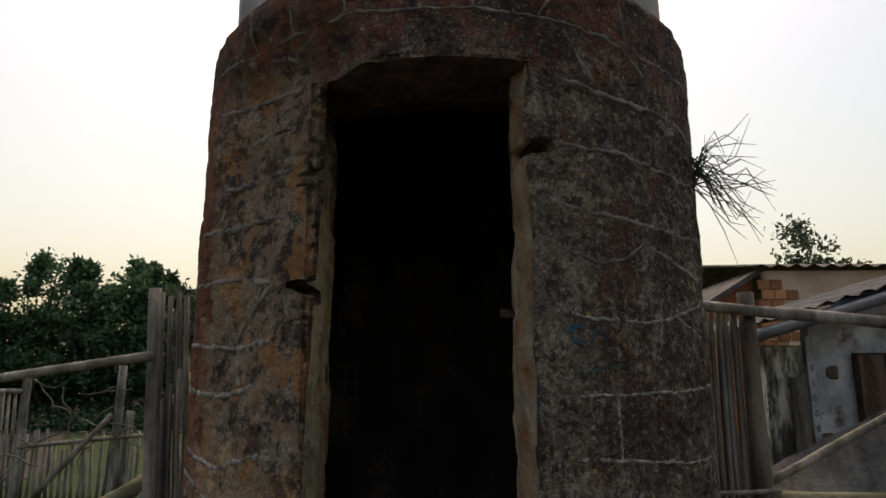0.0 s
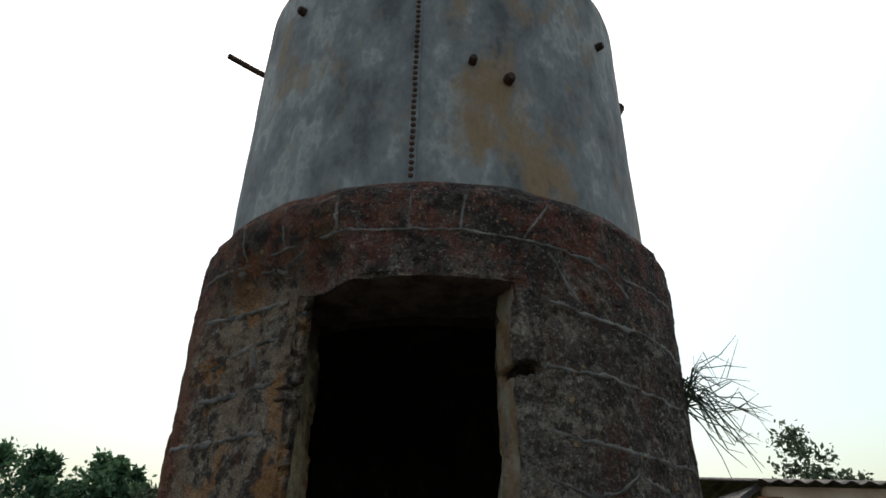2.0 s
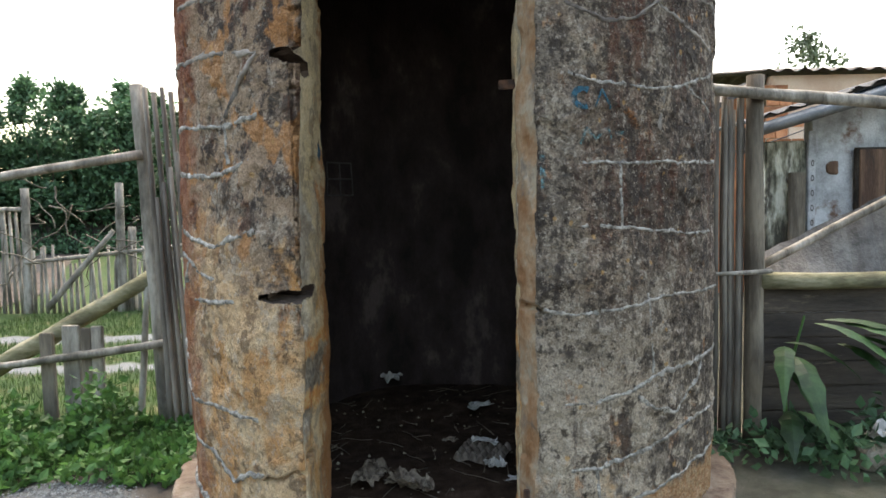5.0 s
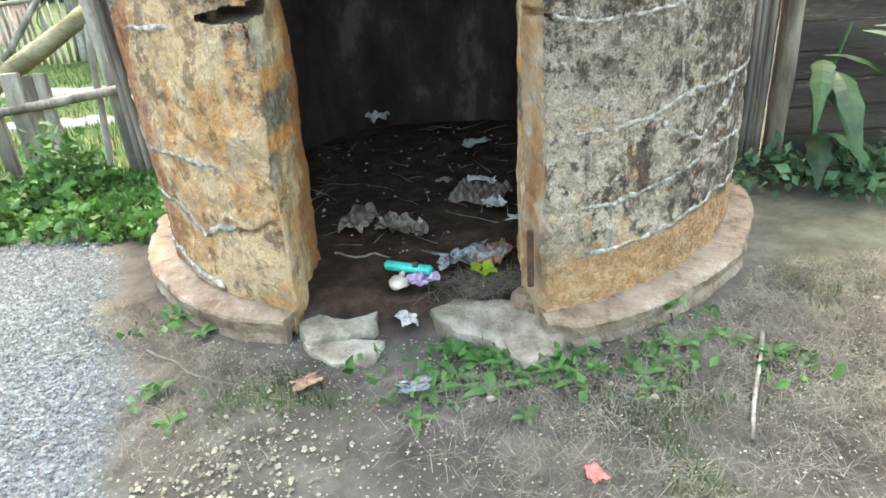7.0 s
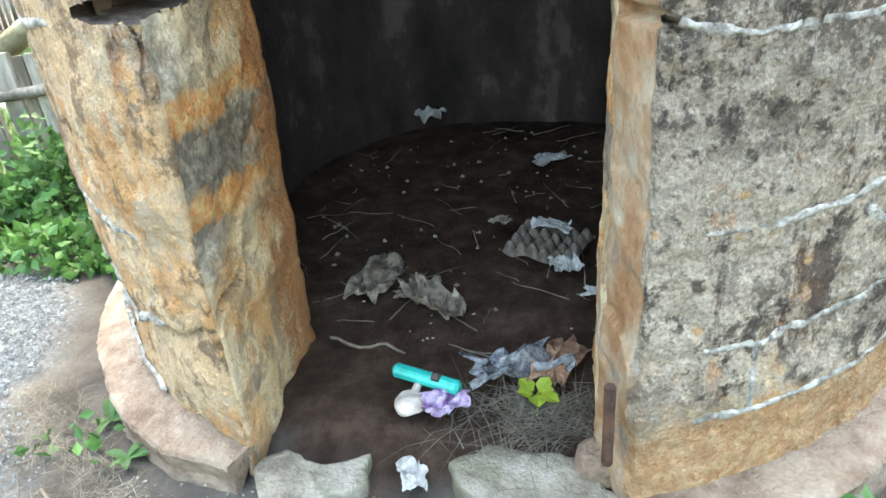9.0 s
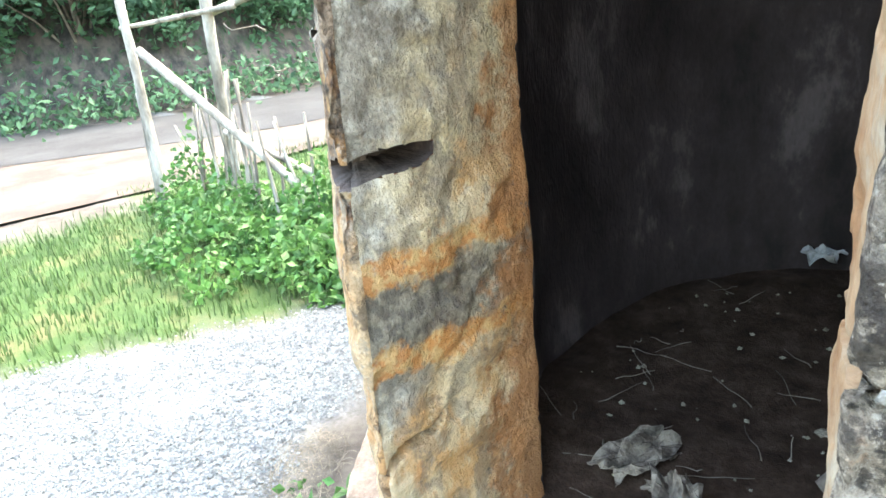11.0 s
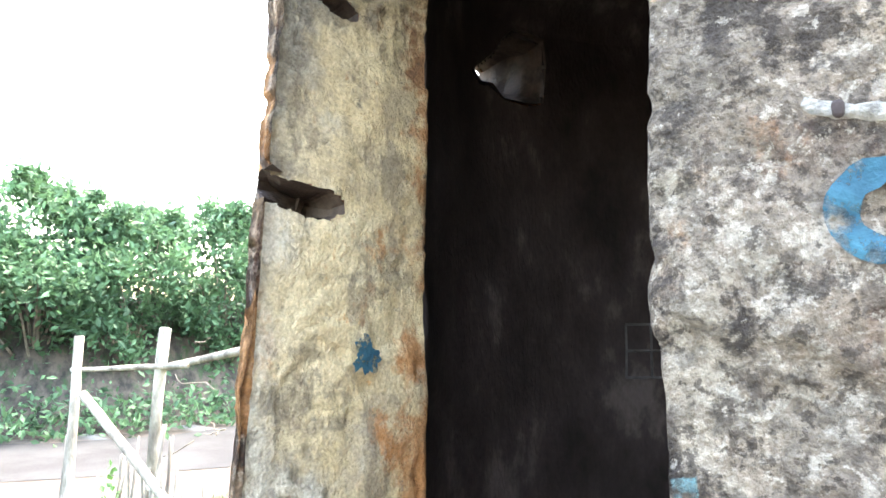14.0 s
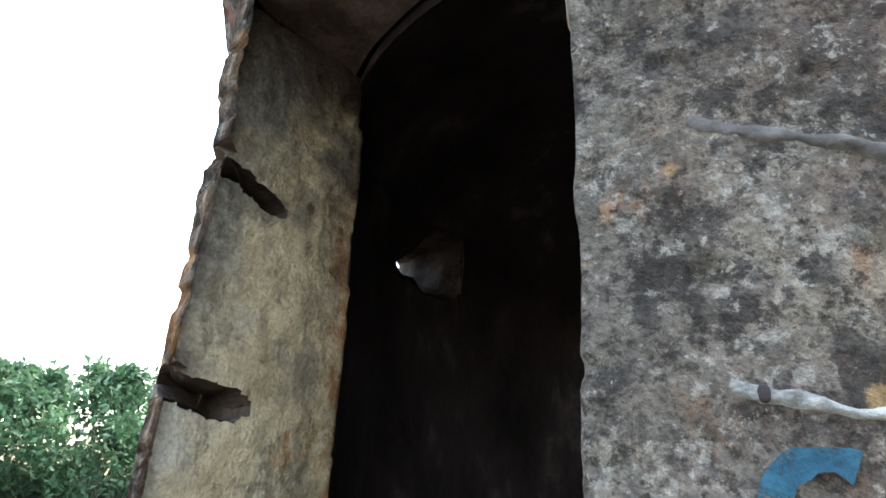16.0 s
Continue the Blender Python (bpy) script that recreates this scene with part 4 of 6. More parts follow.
UPPER_LEFT = (((-48.7, 3.23), (-32.9, 3.17), (-26.5, 3.23)), ((-57.2, 3.03), (-46.5, 3.02), (-32.6, 3.03)), ((-52.6, 2.77), (-41.7, 2.85), (-32.9, 2.85)),
              ((-53.8, 2.62), (-42.7, 2.63), (-33.1, 2.64)), ((-40.7, 2.83), (-39.1, 2.73)), ((-64.0, 2.43), (-47.0, 2.42), (-34.0, 2.43)),
              ((-72, 2.17), (-58.5, 2.17), (-48.3, 2.17), (-35.3, 2.13)), ((-35.3, 2.13), (-40.3, 2.03), (-45.0, 1.89)))
LOWER_LEFT = (((-75, 1.90), (-60, 1.88), (-46.1, 1.85), (-35.0, 1.88)), ((-76, 1.70), (-68.9, 1.68), (-49.9, 1.64), (-41.3, 1.67), (-35.0, 1.72)),
              ((-74, 1.47), (-66, 1.42), (-54.7, 1.36), (-47.5, 1.34), (-34.9, 1.41)), ((-45.7, 1.85), (-44.1, 1.69)),
              ((-66, 1.30), (-59.2, 1.27), (-53, 1.22), (-46, 1.195)), ((-57, 1.09), (-40.4, 1.11)), ((-70, 1.08), (-62, 1.16), (-59, 1.27)),
              ((-69.1, 0.66), (-58, 0.62), (-47.9, 0.64), (-35.4, 0.63)), ((-62.0, 0.42), (-50.9, 0.42), (-42.6, 0.33), (-37.4, 0.40), (-33.8, 0.41)),
              ((-72, 0.85), (-64, 0.80), (-60, 0.66)), ((-66, 0.22), (-52, 0.14), (-40, 0.12)))
UPPER_RIGHT = (((19.7, 2.96), (26.4, 2.94), (33.6, 2.93), (49.6, 2.92), (66, 2.90)), ((18.1, 2.67), (24.5, 2.66), (32.0, 2.67), (47.6, 2.64), (64, 2.64)),
               ((20.2, 3.20), (24.3, 3.04), (26.5, 2.98)), ((26.0, 3.23), (33.8, 3.19), (39.8, 3.09)), ((18.6, 2.41), (25.1, 2.39), (33.6, 2.37), (48, 2.36), (64, 2.38)),
               ((17.9, 2.24), (24.8, 2.18), (30.7, 2.20), (36.4, 2.29), (37.3, 2.38)), ((36.4, 2.29), (46.2, 2.22), (57.8, 2.17)), ((38.1, 1.95), (36.9, 1.78)))
MID_RIGHT = (((18.2, 1.98), (22.4, 1.955), (35.7, 1.94), (44.5, 1.98), (60.9, 2.09)), ((44.5, 1.98), (57.6, 1.89)), ((20.0, 1.65), (28.7, 1.65), (45, 1.66), (64, 1.68)),
             ((27.7, 1.65), (28.0, 1.40)), ((20.2, 1.41), (28.3, 1.40), (46.1, 1.36), (60, 1.36)), ((13.9, 1.10), (19.4, 1.07), (27.8, 1.08), (37.2, 1.11), (66, 1.09)),
             ((33.6, 1.13), (35.3, 0.80)))
LOW_RIGHT = (((17.3, 0.73), (23.4, 0.72), (30.4, 0.74), (35.6, 0.79), (52.6, 0.80), (68.1, 0.80)), ((31.6, 0.72), (35.9, 0.65), (42.7, 0.60)), ((42.7, 0.60), (51.0, 0.73), (53.7, 0.79)),
             ((18.4, 0.47), (23.9, 0.46), (31.6, 0.48), (40.8, 0.51), (51.1, 0.54), (68.1, 0.52)), ((23.2, 0.46), (23.7, 0.29)),
             ((18.5, 0.29), (24.0, 0.29), (29.9, 0.30), (38.1, 0.31), (50, 0.33), (64, 0.33)))
BAND = (((-66, 3.25), (-53.1, 3.26), (-38.8, 3.24), (-26.2, 3.26), (-18.0, 3.28), (-5.4, 3.26), (4.1, 3.26), (16.1, 3.24), (24.2, 3.23), (33.6, 3.22), (41, 3.18), (60, 3.19)),
        ((-19.8, 3.47), (-19.4, 3.29)), ((-5.2, 3.46), (-5.6, 3.26)), ((4.7, 3.45), (3.8, 3.26)), ((21.3, 3.46), (15.6, 3.25)), ((-31.5, 3.47), (-31.5, 3.26)), ((34, 3.46), (35, 3.22)), ((-44, 3.46), (-43, 3.25)))
for group_, r, mt in ((UPPER_LEFT, 0.0095, M_JOINT_OLD), (LOWER_LEFT, 0.0092, M_JOINT), (UPPER_RIGHT, 0.0080, M_JOINT_OLD), (MID_RIGHT, 0.0058, M_JOINT), (LOW_RIGHT, 0.0075, M_JOINT), (BAND, 0.0058, M_JOINT_OLD)):
    for line in group_:
        joint(line, r, mt)
# solid dark ball; the nail hole's shade is put into its colour
rock("nail_hole", on_wall(19.2, 1.972, 0.003), (0.006, 0.005, 0.008), M_SOOT_AND_SHADE, tower, "dark ball drawn as a nail hole, shade in its colour", 2, sub=2)
box("hinge_plate", (0.245, 2.90, 1.985), (0.33, 2.912, 2.025), M_RUST, tower, "rusted iron hinge strap", 0.002, -14)
rod_v, rod_f = tube([(0.296, 2.50, 0.21), (0.294, 2.495, 0.42)], 0.012, 6)
mesh_object("hinge_pin", rod_v, rod_f, M_RUST, tower, "rusted upright pin in the jamb")


# spray-painted strokes
def stroke(points, width, material, name="paint_mark"):
    vs, fs = [], []
    for i, (a, z) in enumerate(points):
        a0, z0 = points[max(i - 1, 0)]
        a1, z1 = points[min(i + 1, len(points) - 1)]
        d = Vector(((a1 - a0) * 0.0246, z1 - z0)).normalized()
        w = width * (0.8 + 0.5 * nz((a, z * 10, 1), 1.5))
        for s in (-1, -0.33, 0.33, 1):
            vs.append(on_wall(a - d.y * s * w / 2 / 0.0246, z + d.x * s * w / 2, 0.005))
    for i in range(len(points) - 1):
        for k in range(3):
            q = i * 4 + k
            fs.append((q, q + 1, q + 5, q + 4))
    return mesh_object(name, vs, fs, material, tower)


def fine_line(points, n=8):
    out = []
    for (a0, z0), (a1, z1) in zip(points[:-1], points[1:]):
        out += [(a0 + (a1 - a0) * k / n, z0 + (z1 - z0) * k / n) for k in range(n)]
    return out + [points[-1]]


stroke([(20.6 + 1.55 * cos(radians(b)), 1.888 + 0.033 * sin(radians(b))) for b in range(55, 300, 12)], 0.030, M_BLUE)
stroke(fine_line(((22.6, 1.855), (24.0, 1.92), (25.7, 1.85))), 0.010, M_BLUE)
stroke(fine_line(((20.3, 1.715), (21.3, 1.775), (23.2, 1.738), (25.4, 1.78), (26.2, 1.74))), 0.016, M_SKYBLUE)
stroke(fine_line(((26.8, 1.76), (28.9, 1.765))), 0.014, M_SKYBLUE)
stroke(fine_line(((13.9, 1.675), (14.1, 1.64), (14.0, 1.60), (14.2, 1.55))), 0.024, M_SKYBLUE)
bm = bmesh.new()
ring = []
for k in range(48):
    a = 2 * pi * k / 48
    r = 0.036 + 0.022 * nz((cos(a), sin(a), 0), 1.6, 4) + 0.014 * nz((cos(a), sin(a), 0), 5.0, 9)
    ring.append(bm.verts.new((-0.528, 2.93 + r * cos(a), 1.745 + 1.25 * r * sin(a))))
bm.faces.new(ring)
part("paint_spot", bm, M_BLUE, tower)
# faint square scratched into the soot of the inner wall
for (b0, z0, b1, z1) in ((-127, 1.59, -139, 1.59), (-127.3, 1.81, -139, 1.81), (-127, 1.59, -127.3, 1.81), (-133.2, 1.59, -133.5, 1.81), (-127, 1.70, -139, 1.70), (-139, 1.59, -139, 1.81)):
    pts = []
    for t in (0, 0.25, 0.5, 0.75, 1):
        b, z = radians(b0 + (b1 - b0) * t), z0 + (z1 - z0) * t
        x, y = 0.03 + R_IN * sin(b), IN_Y - R_IN * cos(b)
        d = 0.018 * nz((x, y, z), 2.5, 40) + 0.008 * nz((x, y, z), 9, 41)
        pts.append((x - sin(b) * d, y + cos(b) * d, z))
    v, f = tube(pts, 0.006, 4)
    mesh_object("scratched_line", v, f, M_CHALK, tower)

# plinth ring round the foot, broken off at the doorway
for lo, hi in ((-205, A_L - 1.0), (A_R - 0.5, 154)):
    verts, faces = [], []
    steps = int((hi - lo) / 0.42)
    sect = ((1.36, 0.098), (1.39, 0.097), (1.42, 0.096), (1.445, 0.095), (1.47, 0.093), (1.495, 0.091), (1.512, 0.087), (1.520, 0.076), (1.516, 0.05), (1.510, 0.025), (1.518, 0.0), (1.53, -0.05))
    for i in range(steps + 1):
        a = lo + (hi - lo) * i / steps
        bite = 0.05 * smooth(nz((a, 0, 0), 0.12, 5), 0.1, 0.4)
        for r, z in sect:
            x, y = outer_pt(a, r)
            k = (r - 1.36) / 0.25
            e = (0.022 * nz((x, y, 0), 3, 6) + 0.007 * nz((x, y, z * 2), 13, 7) + 0.008 * nz((x, y, z), 38, 17)) * (0.2 + k) - 0.6 * bite * k
            tuck = 0.09 * k * max(smooth(a, hi - 7, hi), 1 - smooth(a, lo, lo + 5)) if abs(a) < 90 else 0
            x, y = outer_pt(a, r + e - tuck)
            verts.append((x, y, z + 0.010 * nz((x, y, 0), 3, 8) + 0.003 * nz((x, y, z), 16, 9) + 0.003 * nz((x, y, z), 50, 19)))
    s = len(sect)
    for i in range(steps):
        for k in range(s - 1):
            q = i * s + k
            faces.append((q, q + 1, q + s + 1, q + s))
    faces += [tuple(range(s)), tuple(steps * s + k for k in reversed(range(s)))]
    mesh_object("plinth", verts, faces, M_PLINTH, tower, "crumbling mortar ledge round the foot")

# ---- the steel drum on the tower ----
drum = thing("steel_drum", "riveted grey sheet-steel chimney drum with rust stains", "drum", at=(CX, CY, 3.53))


def drum_pt(a, z, out=0.0):
    r = 1.292 - 0.018 * (z - 3.53) + out
    return Vector((r * sin(radians(a)), -r * cos(radians(a)), z - 3.53))


verts, faces = [], []
dz = [3.53 + 0.045 * k for k in range(41)]
for z in dz:
    for i in range(240):
        a = i * 1.5
        p = drum_pt(a, z)
        dent = 0.010 * nz(p, 1.6, 90) + 0.004 * nz(p, 5, 91)
        verts.append(drum_pt(a, z, dent))
for z in (5.33, 5.0):
    for i in range(240):
        verts.append(drum_pt(i * 1.5, z, -0.012 + (0.0)))
rows_n = len(dz) + 2
for j in range(rows_n - 1):
    for i in range(240):
        k = (i + 1) % 240
        faces.append((j * 240 + i, j * 240 + k, j * 240 + 240 + k, j * 240 + 240 + i))
mesh_object("shell", verts, faces, M_STEEL, drum, "", smooth=True)
SEAM = -6.2
verts, faces = [], []
for j in range(41):
    z = dz[j]
    for k, (da, o) in enumerate(((-1.0, -0.002), (-0.95, 0.009), (0.95, 0.009), (1.0, -0.002))):
        p = drum_pt(SEAM, z)
        verts.append(drum_pt(SEAM + da, z, o + 0.010 * nz(p, 1.6, 90) + 0.004 * nz(p, 5, 91)))
for j in range(40):
    for k in range(3):
        q = j * 4 + k
        faces.append((q, q + 1, q + 5, q + 4))
mesh_object("seam_strap", verts, faces, M_STEEL, drum)
bm = bmesh.new()
bmesh.ops.create_icosphere(bm, subdivisions=2, radius=0.014)
for v in bm.verts:
    v.co.y *= 0.6
first = part("rivet", bm, M_RUST, drum, smooth=True)
for k in range(46):
    z = 3.60 + 0.0375 * k
    p = drum_pt(SEAM + 0.05 * sin(k), z, 0.010 + 0.010 * nz(drum_pt(SEAM, z), 1.6, 90))
    ob = first if k == 0 else new("rivet", first.data)
    ob.parent = drum
    ob.location = p
for a, z, r in ((-42.1, 5.0, 0.026), (7.0, 4.336, 0.024), (15.8, 4.25, 0.030), (49.1, 4.89, 0.024)):
    v, f = tube([drum_pt(a, z, -0.03), drum_pt(a, z, 0.028), drum_pt(a, z, 0.045)], [r, r, r * 0.7], 10, 0.2)
    mesh_object("pipe_stub", v, f, M_RUST, drum, "short rusted pipe stub")
v, f = tube([drum_pt(-87, 5.22, -0.03), drum_pt(-87, 5.30, 0.12), drum_pt(-87, 5.43, 0.34)], [0.022, 0.022, 0.022], 8)
mesh_object("rod", v, f, M_RUST, drum, "bent iron rod sticking out")
v, f = tube([drum_pt(92, 5.0, 0.0), drum_pt(92, 5.16, 0.09)], [0.05, 0.045], 8)
mesh_object("bracket", v, f, M_RUST, drum, "rusted iron bracket")
v, f = tube([drum_pt(-96, 3.6, 0.03), drum_pt(-96, 4.4, 0.03), drum_pt(-96, 5.2, 0.03)], 0.02, 6)
mesh_object("downpipe", v, f, M_RUST, drum)


# ---- plants ----
def tuft(name, at, n, length, radius, material, label, category, seed, lean=0.5, width=0.006, spread=1.0, group="", kind=""):
    """A tuft of bent blades as one mesh."""
    r = random.Random(seed)
    vs, fs = [], []
    for k in range(n):
        a, rr = r.uniform(0, 2 * pi), radius * r.random() ** 0.5
        p = Vector((rr * cos(a), rr * sin(a), -0.01))
        b = a + r.uniform(-0.8, 0.8)
        le = length * r.uniform(0.5, 1.2)
        out = lean * r.uniform(0.3, 1.2) * spread
        d = Vector((cos(b), sin(b), 0))
        s = Vector((-sin(b), cos(b), 0)) * width
        i = len(vs)
        for j in range(4):
            t = j / 3
            q = p + d * le * out * t * t + Vector((0, 0, le * (t - 0.45 * out * t * t)))
            w = s * (1 - 0.85 * t)
            vs += [q - w, q + w]
        for j in range(3):
            fs.append((i + 2 * j, i + 2 * j + 1, i + 2 * j + 3, i + 2 * j + 2))
    ob = mesh_object(name, vs, fs, material)
    ob.location = at
    return tagged(ob, label, category, group, kind)


air = tuft("air_plant", on_wall(66, 2.78), 0, 0.3, 0.02, M_WEED, "dry wiry tuft of grass growing out of the tower wall", "plant", 3)
vs, fs = [], []
r0 = random.Random(4)
for k in range(46):
    d = Vector((sin(radians(66 + r0.uniform(-45, 45))), -cos(radians(66 + r0.uniform(-45, 45))), r0.uniform(-0.9, 1.0))).normalized()
    le = r0.uniform(0.16, 0.42)
    pts = [Vector((0, 0, r0.uniform(-0.09, 0.09))) + d * le * t + Vector((0, 0, -0.12 * t * t * r0.uniform(0, 1.6))) for t in (0, 0.35, 0.7, 1.0)]
    v, f = tube(pts, [0.004, 0.0035, 0.003, 0.0012], 4)
    o = len(vs)
    vs += v
    fs += [tuple(i + o for i in q) for q in f]
old = air.data
air.data = bpy.data.meshes.new("air_plant")
air.data.from_pydata([tuple(v) for v in vs], [], fs)
air.data.materials.append(M_GUM)


def tree(name, at, trunk_h, crown, n, size, seed, leaf, label, category="tree", clumps=26, group="", r_trunk=0.12, plumes=0):
    """Tapered trunk with limbs, and a crown of many small leaves in clumps."""
    t = thing(name, label, category, group, at=at)
    r = random.Random(seed)
    vs, fs = tube([(0, 0, -0.1), (0.05, 0.03, trunk_h * 0.5), (0, 0.05, trunk_h), (0.1, 0, trunk_h + crown[2] * 1.1)], [r_trunk, r_trunk * 0.8, r_trunk * 0.6, r_trunk * 0.15], 8, 0.3, seed)
    cl = []
    for k in range(clumps):
        while True:
            p = Vector((r.uniform(-1, 1), r.uniform(-1, 1), r.uniform(-1, 1)))
            if 0.25 < p.length < 1.0:
                break
        p = Vector((p.x * crown[0], p.y * crown[1], trunk_h + crown[2] * (0.75 + p.z)))
        cl.append((p, r.uniform(0.16, 0.36) * min(crown)))
        if k < 12:
            b = Vector((0, 0, trunk_h * r.uniform(0.5, 1.1)))
            v, f = tube([b, b.lerp(p, 0.5) + Vector((0, 0, 0.15)), p], [r_trunk * 0.4, r_trunk * 0.25, r_trunk * 0.08], 5)
            o = len(vs)
            vs += v
            fs += [tuple(i + o for i in q) for q in f]
    for k in range(plumes):
        b, q = r.uniform(0, 2 * pi), r.uniform(0.1, 0.8)
        top = trunk_h + crown[2] * (1.75 - 0.55 * q * q)
        for i in range(2):
            cl.append((Vector((crown[0] * q * cos(b) + r.uniform(-0.1, 0.1), crown[1] * q * sin(b) + r.uniform(-0.1, 0.1), top - 0.2 + 0.3 * i)), (0.15 - 0.06 * i) * min(crown)))
    mesh_object("trunk", vs, fs, M_BARK, t)

    def place(k, rr):
        c, s = cl[rr.randint(len(cl))]
        g = rr.normal(size=3) * s * 0.62
        return c + Vector((g[0], g[1], g[2] * 0.8))

    v, f = leaf_mesh(n, place, size, seed + 1)
    mesh_object("crown", v, f, leaf, t, "dense green leaves")
    return t


# hedgerow on the far side of the road: place, crown height above its foot, width
HEDGE = ((-20, -4, 2.0), (-18.4, -1.6, 2.1), (-17.2, 0.4, 2.0), (-16.0, 1.9, 2.2), (-15.0, 3.2, 1.9), (-14.2, 4.6, 2.1), (-13.4, 6.0, 1.9), (-12.9, 7.6, 2.1), (-12.8, 9.4, 1.9), (-13.4, 11.4, 2.1),
         (-13.9, 14, 2.1), (-14.8, 17, 2.3), (-19.4, 26.5, 2.9), (-17.6, 27.6, 3.0), (-15.9, 27.8, 3.15), (-14.2, 28.0, 3.3), (-12.7, 28.2, 3.1), (-11.6, 28.6, 2.7), (-21.5, 27.5, 3.1), (-24, 29, 3.0))
for k, (x, y, h) in enumerate(HEDGE):
    near = y < 20
    w = 1.55 if near else 1.9
    tree("hedge_tree", (x, y, 0), 1.5, (w, w, (h - 0.3) * (0.95 + 0.16 * sin(k * 2.4))), 8500 if near else 8000, 0.15 if near else 0.24, 100 + k, M_HEDGE,
         "dense green roadside tree in a hedgerow", group="roadside hedgerow", clumps=52, r_trunk=0.08, plumes=7)
for k, (x, y, h) in enumerate(HEDGE):
    vs, fs = leaf_mesh(600 if y < 20 else 1000, lambda q, rr: Vector((rr.normal() * 0.6, rr.normal() * 0.9, abs(rr.normal()) * 0.35)), 0.14 if y < 20 else 0.2, 300 + k)
    ob = mesh_object("undergrowth", vs, fs, M_HEDGE)
    d = Vector((x - 0.5, y - 3.0)).normalized() * (1.3 if y < 20 else 1.0)
    ob.location = (x - d.x, y - d.y, 0.05)
    tagged(ob, "low leafy undergrowth at the foot of the hedgerow", "bush", "roadside undergrowth", "stuff")
# earth bank added as dark backing; the hedgerow's shade is put into its colour
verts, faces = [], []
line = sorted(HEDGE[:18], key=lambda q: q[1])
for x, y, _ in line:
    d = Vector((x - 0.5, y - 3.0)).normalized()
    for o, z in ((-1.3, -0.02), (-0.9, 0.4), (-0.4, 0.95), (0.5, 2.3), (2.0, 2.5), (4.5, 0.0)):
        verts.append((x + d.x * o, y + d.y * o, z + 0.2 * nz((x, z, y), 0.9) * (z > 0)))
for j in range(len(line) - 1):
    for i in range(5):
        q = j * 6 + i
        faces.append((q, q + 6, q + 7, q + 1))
tagged(mesh_object("bank", verts, faces, M_BACKING, smooth=True), "earth bank added as dark backing, the hedgerow's shade in its colour", "bank", kind="structure")

tree("gum_tree", (21.8, 40.0, 0), 6.6, (1.9, 1.9, 2.6), 1500, 0.34, 500, M_GUM, "tall airy gum tree behind the houses", clumps=26, group="gum trees")
tree("gum_tree", (25.0, 40.5, 0), 6.2, (1.2, 1.2, 1.7), 700, 0.34, 501, M_GUM, "slim airy gum tree behind the houses", clumps=14, group="gum trees")
tree("gum_tree", (16.8, 40.0, 0), 4.6, (1.6, 1.6, 1.6), 900, 0.32, 502, M_GUM, "low airy gum tree behind the houses", clumps=18, group="gum trees")
tree("gum_tree", (-8.9, 23.0, 0), 2.4, (0.9, 0.9, 1.7), 900, 0.2, 503, M_GUM, "slim grey-green tree beyond the fence", clumps=18)


# ---- fence to the west of the tower ----
west = thing("pole_fence", "rustic fence of weathered poles, logs and split boards", "fence", at=(0, 0, 0))
bar("post", (-1.98, 4.75, -0.1), (-2.10, 4.75, 2.38), 0.058, 0.047, M_POLE, west)
bar("rail", (-2.06, 4.70, 1.90), (-4.55, 4.35, 1.50), 0.034, 0.028, M_POLE, west)
bar("rail", (-4.2, 4.36, 1.53), (-5.55, 4.02, 1.46), 0.022, 0.016, M_POLE, west)
bar("log", (-2.06, 4.82, 1.05), (-3.60, 4.82, 0.20), 0.055, 0.078, M_MOSSLOG, west, "mossy leaning log")
bar("rail", (-1.95, 4.66, 0.59), (-3.55, 4.64, 0.40), 0.030, 0.026, M_POLE, west)
bar("stake", (-2.20, 4.78, -0.05), (-2.10, 4.80, 1.02), 0.026, 0.020, M_POLE, west)
for x0, x1, top, mt in ((-2.84, -2.74, 0.67, M_BARK), (-2.68, -2.56, 0.72, M_POLE), (-2.55, -2.47, 0.70, M_BARK), (-2.48, -2.40, 0.71, M_POLE)):
    box("split_board", (x0, 4.70, -0.05), (x1, 4.735, top), mt, west, "", 0.006, rng.uniform(-8, 8), 0.012)
bar("post", (-4.88, 4.39, -0.1), (-4.46, 4.30, 1.80), 0.045, 0.042, M_POLE, west)
bar("post", (-5.30, 3.95, -0.1), (-5.42, 4.02, 1.74), 0.042, 0.036, M_POLE, west)
bar("brace", (-5.25, 4.02, 1.28), (-3.45, 4.25, 0.28), 0.036, 0.032, M_POLE, west)
bar("rail", (-4.6, 4.28, 0.62), (-3.35, 4.30, 0.40), 0.02, 0.026, M_POLE, west)
bar("stake", (-5.36, 3.92, -0.05), (-5.40, 3.98, 0.95), 0.03, 0.022, M_POLE, west)
for k in range(22):
    x = -5.2 + 1.75 * k / 21 + rng.uniform(-0.04, 0.04)
    bar("picket", (x, 4.25 + rng.uniform(-0.12, 0.12), -0.02), (x + rng.uniform(-0.16, 0.16), 4.25 + rng.uniform(-0.15, 0.15), rng.uniform(0.6, 1.1)), 0.015, 0.009, M_POLE, west, sides=5, steps=5)
for k in range(4):
    x = -2.02 + 0.058 * k
    bar("cane", (x + 0.115 + 0.01 * k, 4.62, -0.03), (x + 0.02, 4.64, 2.34 - 0.03 * (k % 2)), 0.021, 0.017, M_CANE, west)
for k in range(4):
    bar("cane", (-1.83 + 0.05 * k, 4.56, -0.03), (-1.93 + 0.05 * k, 4.60, 1.6 + 0.1 * k), 0.018, 0.014, M_CANE, west)
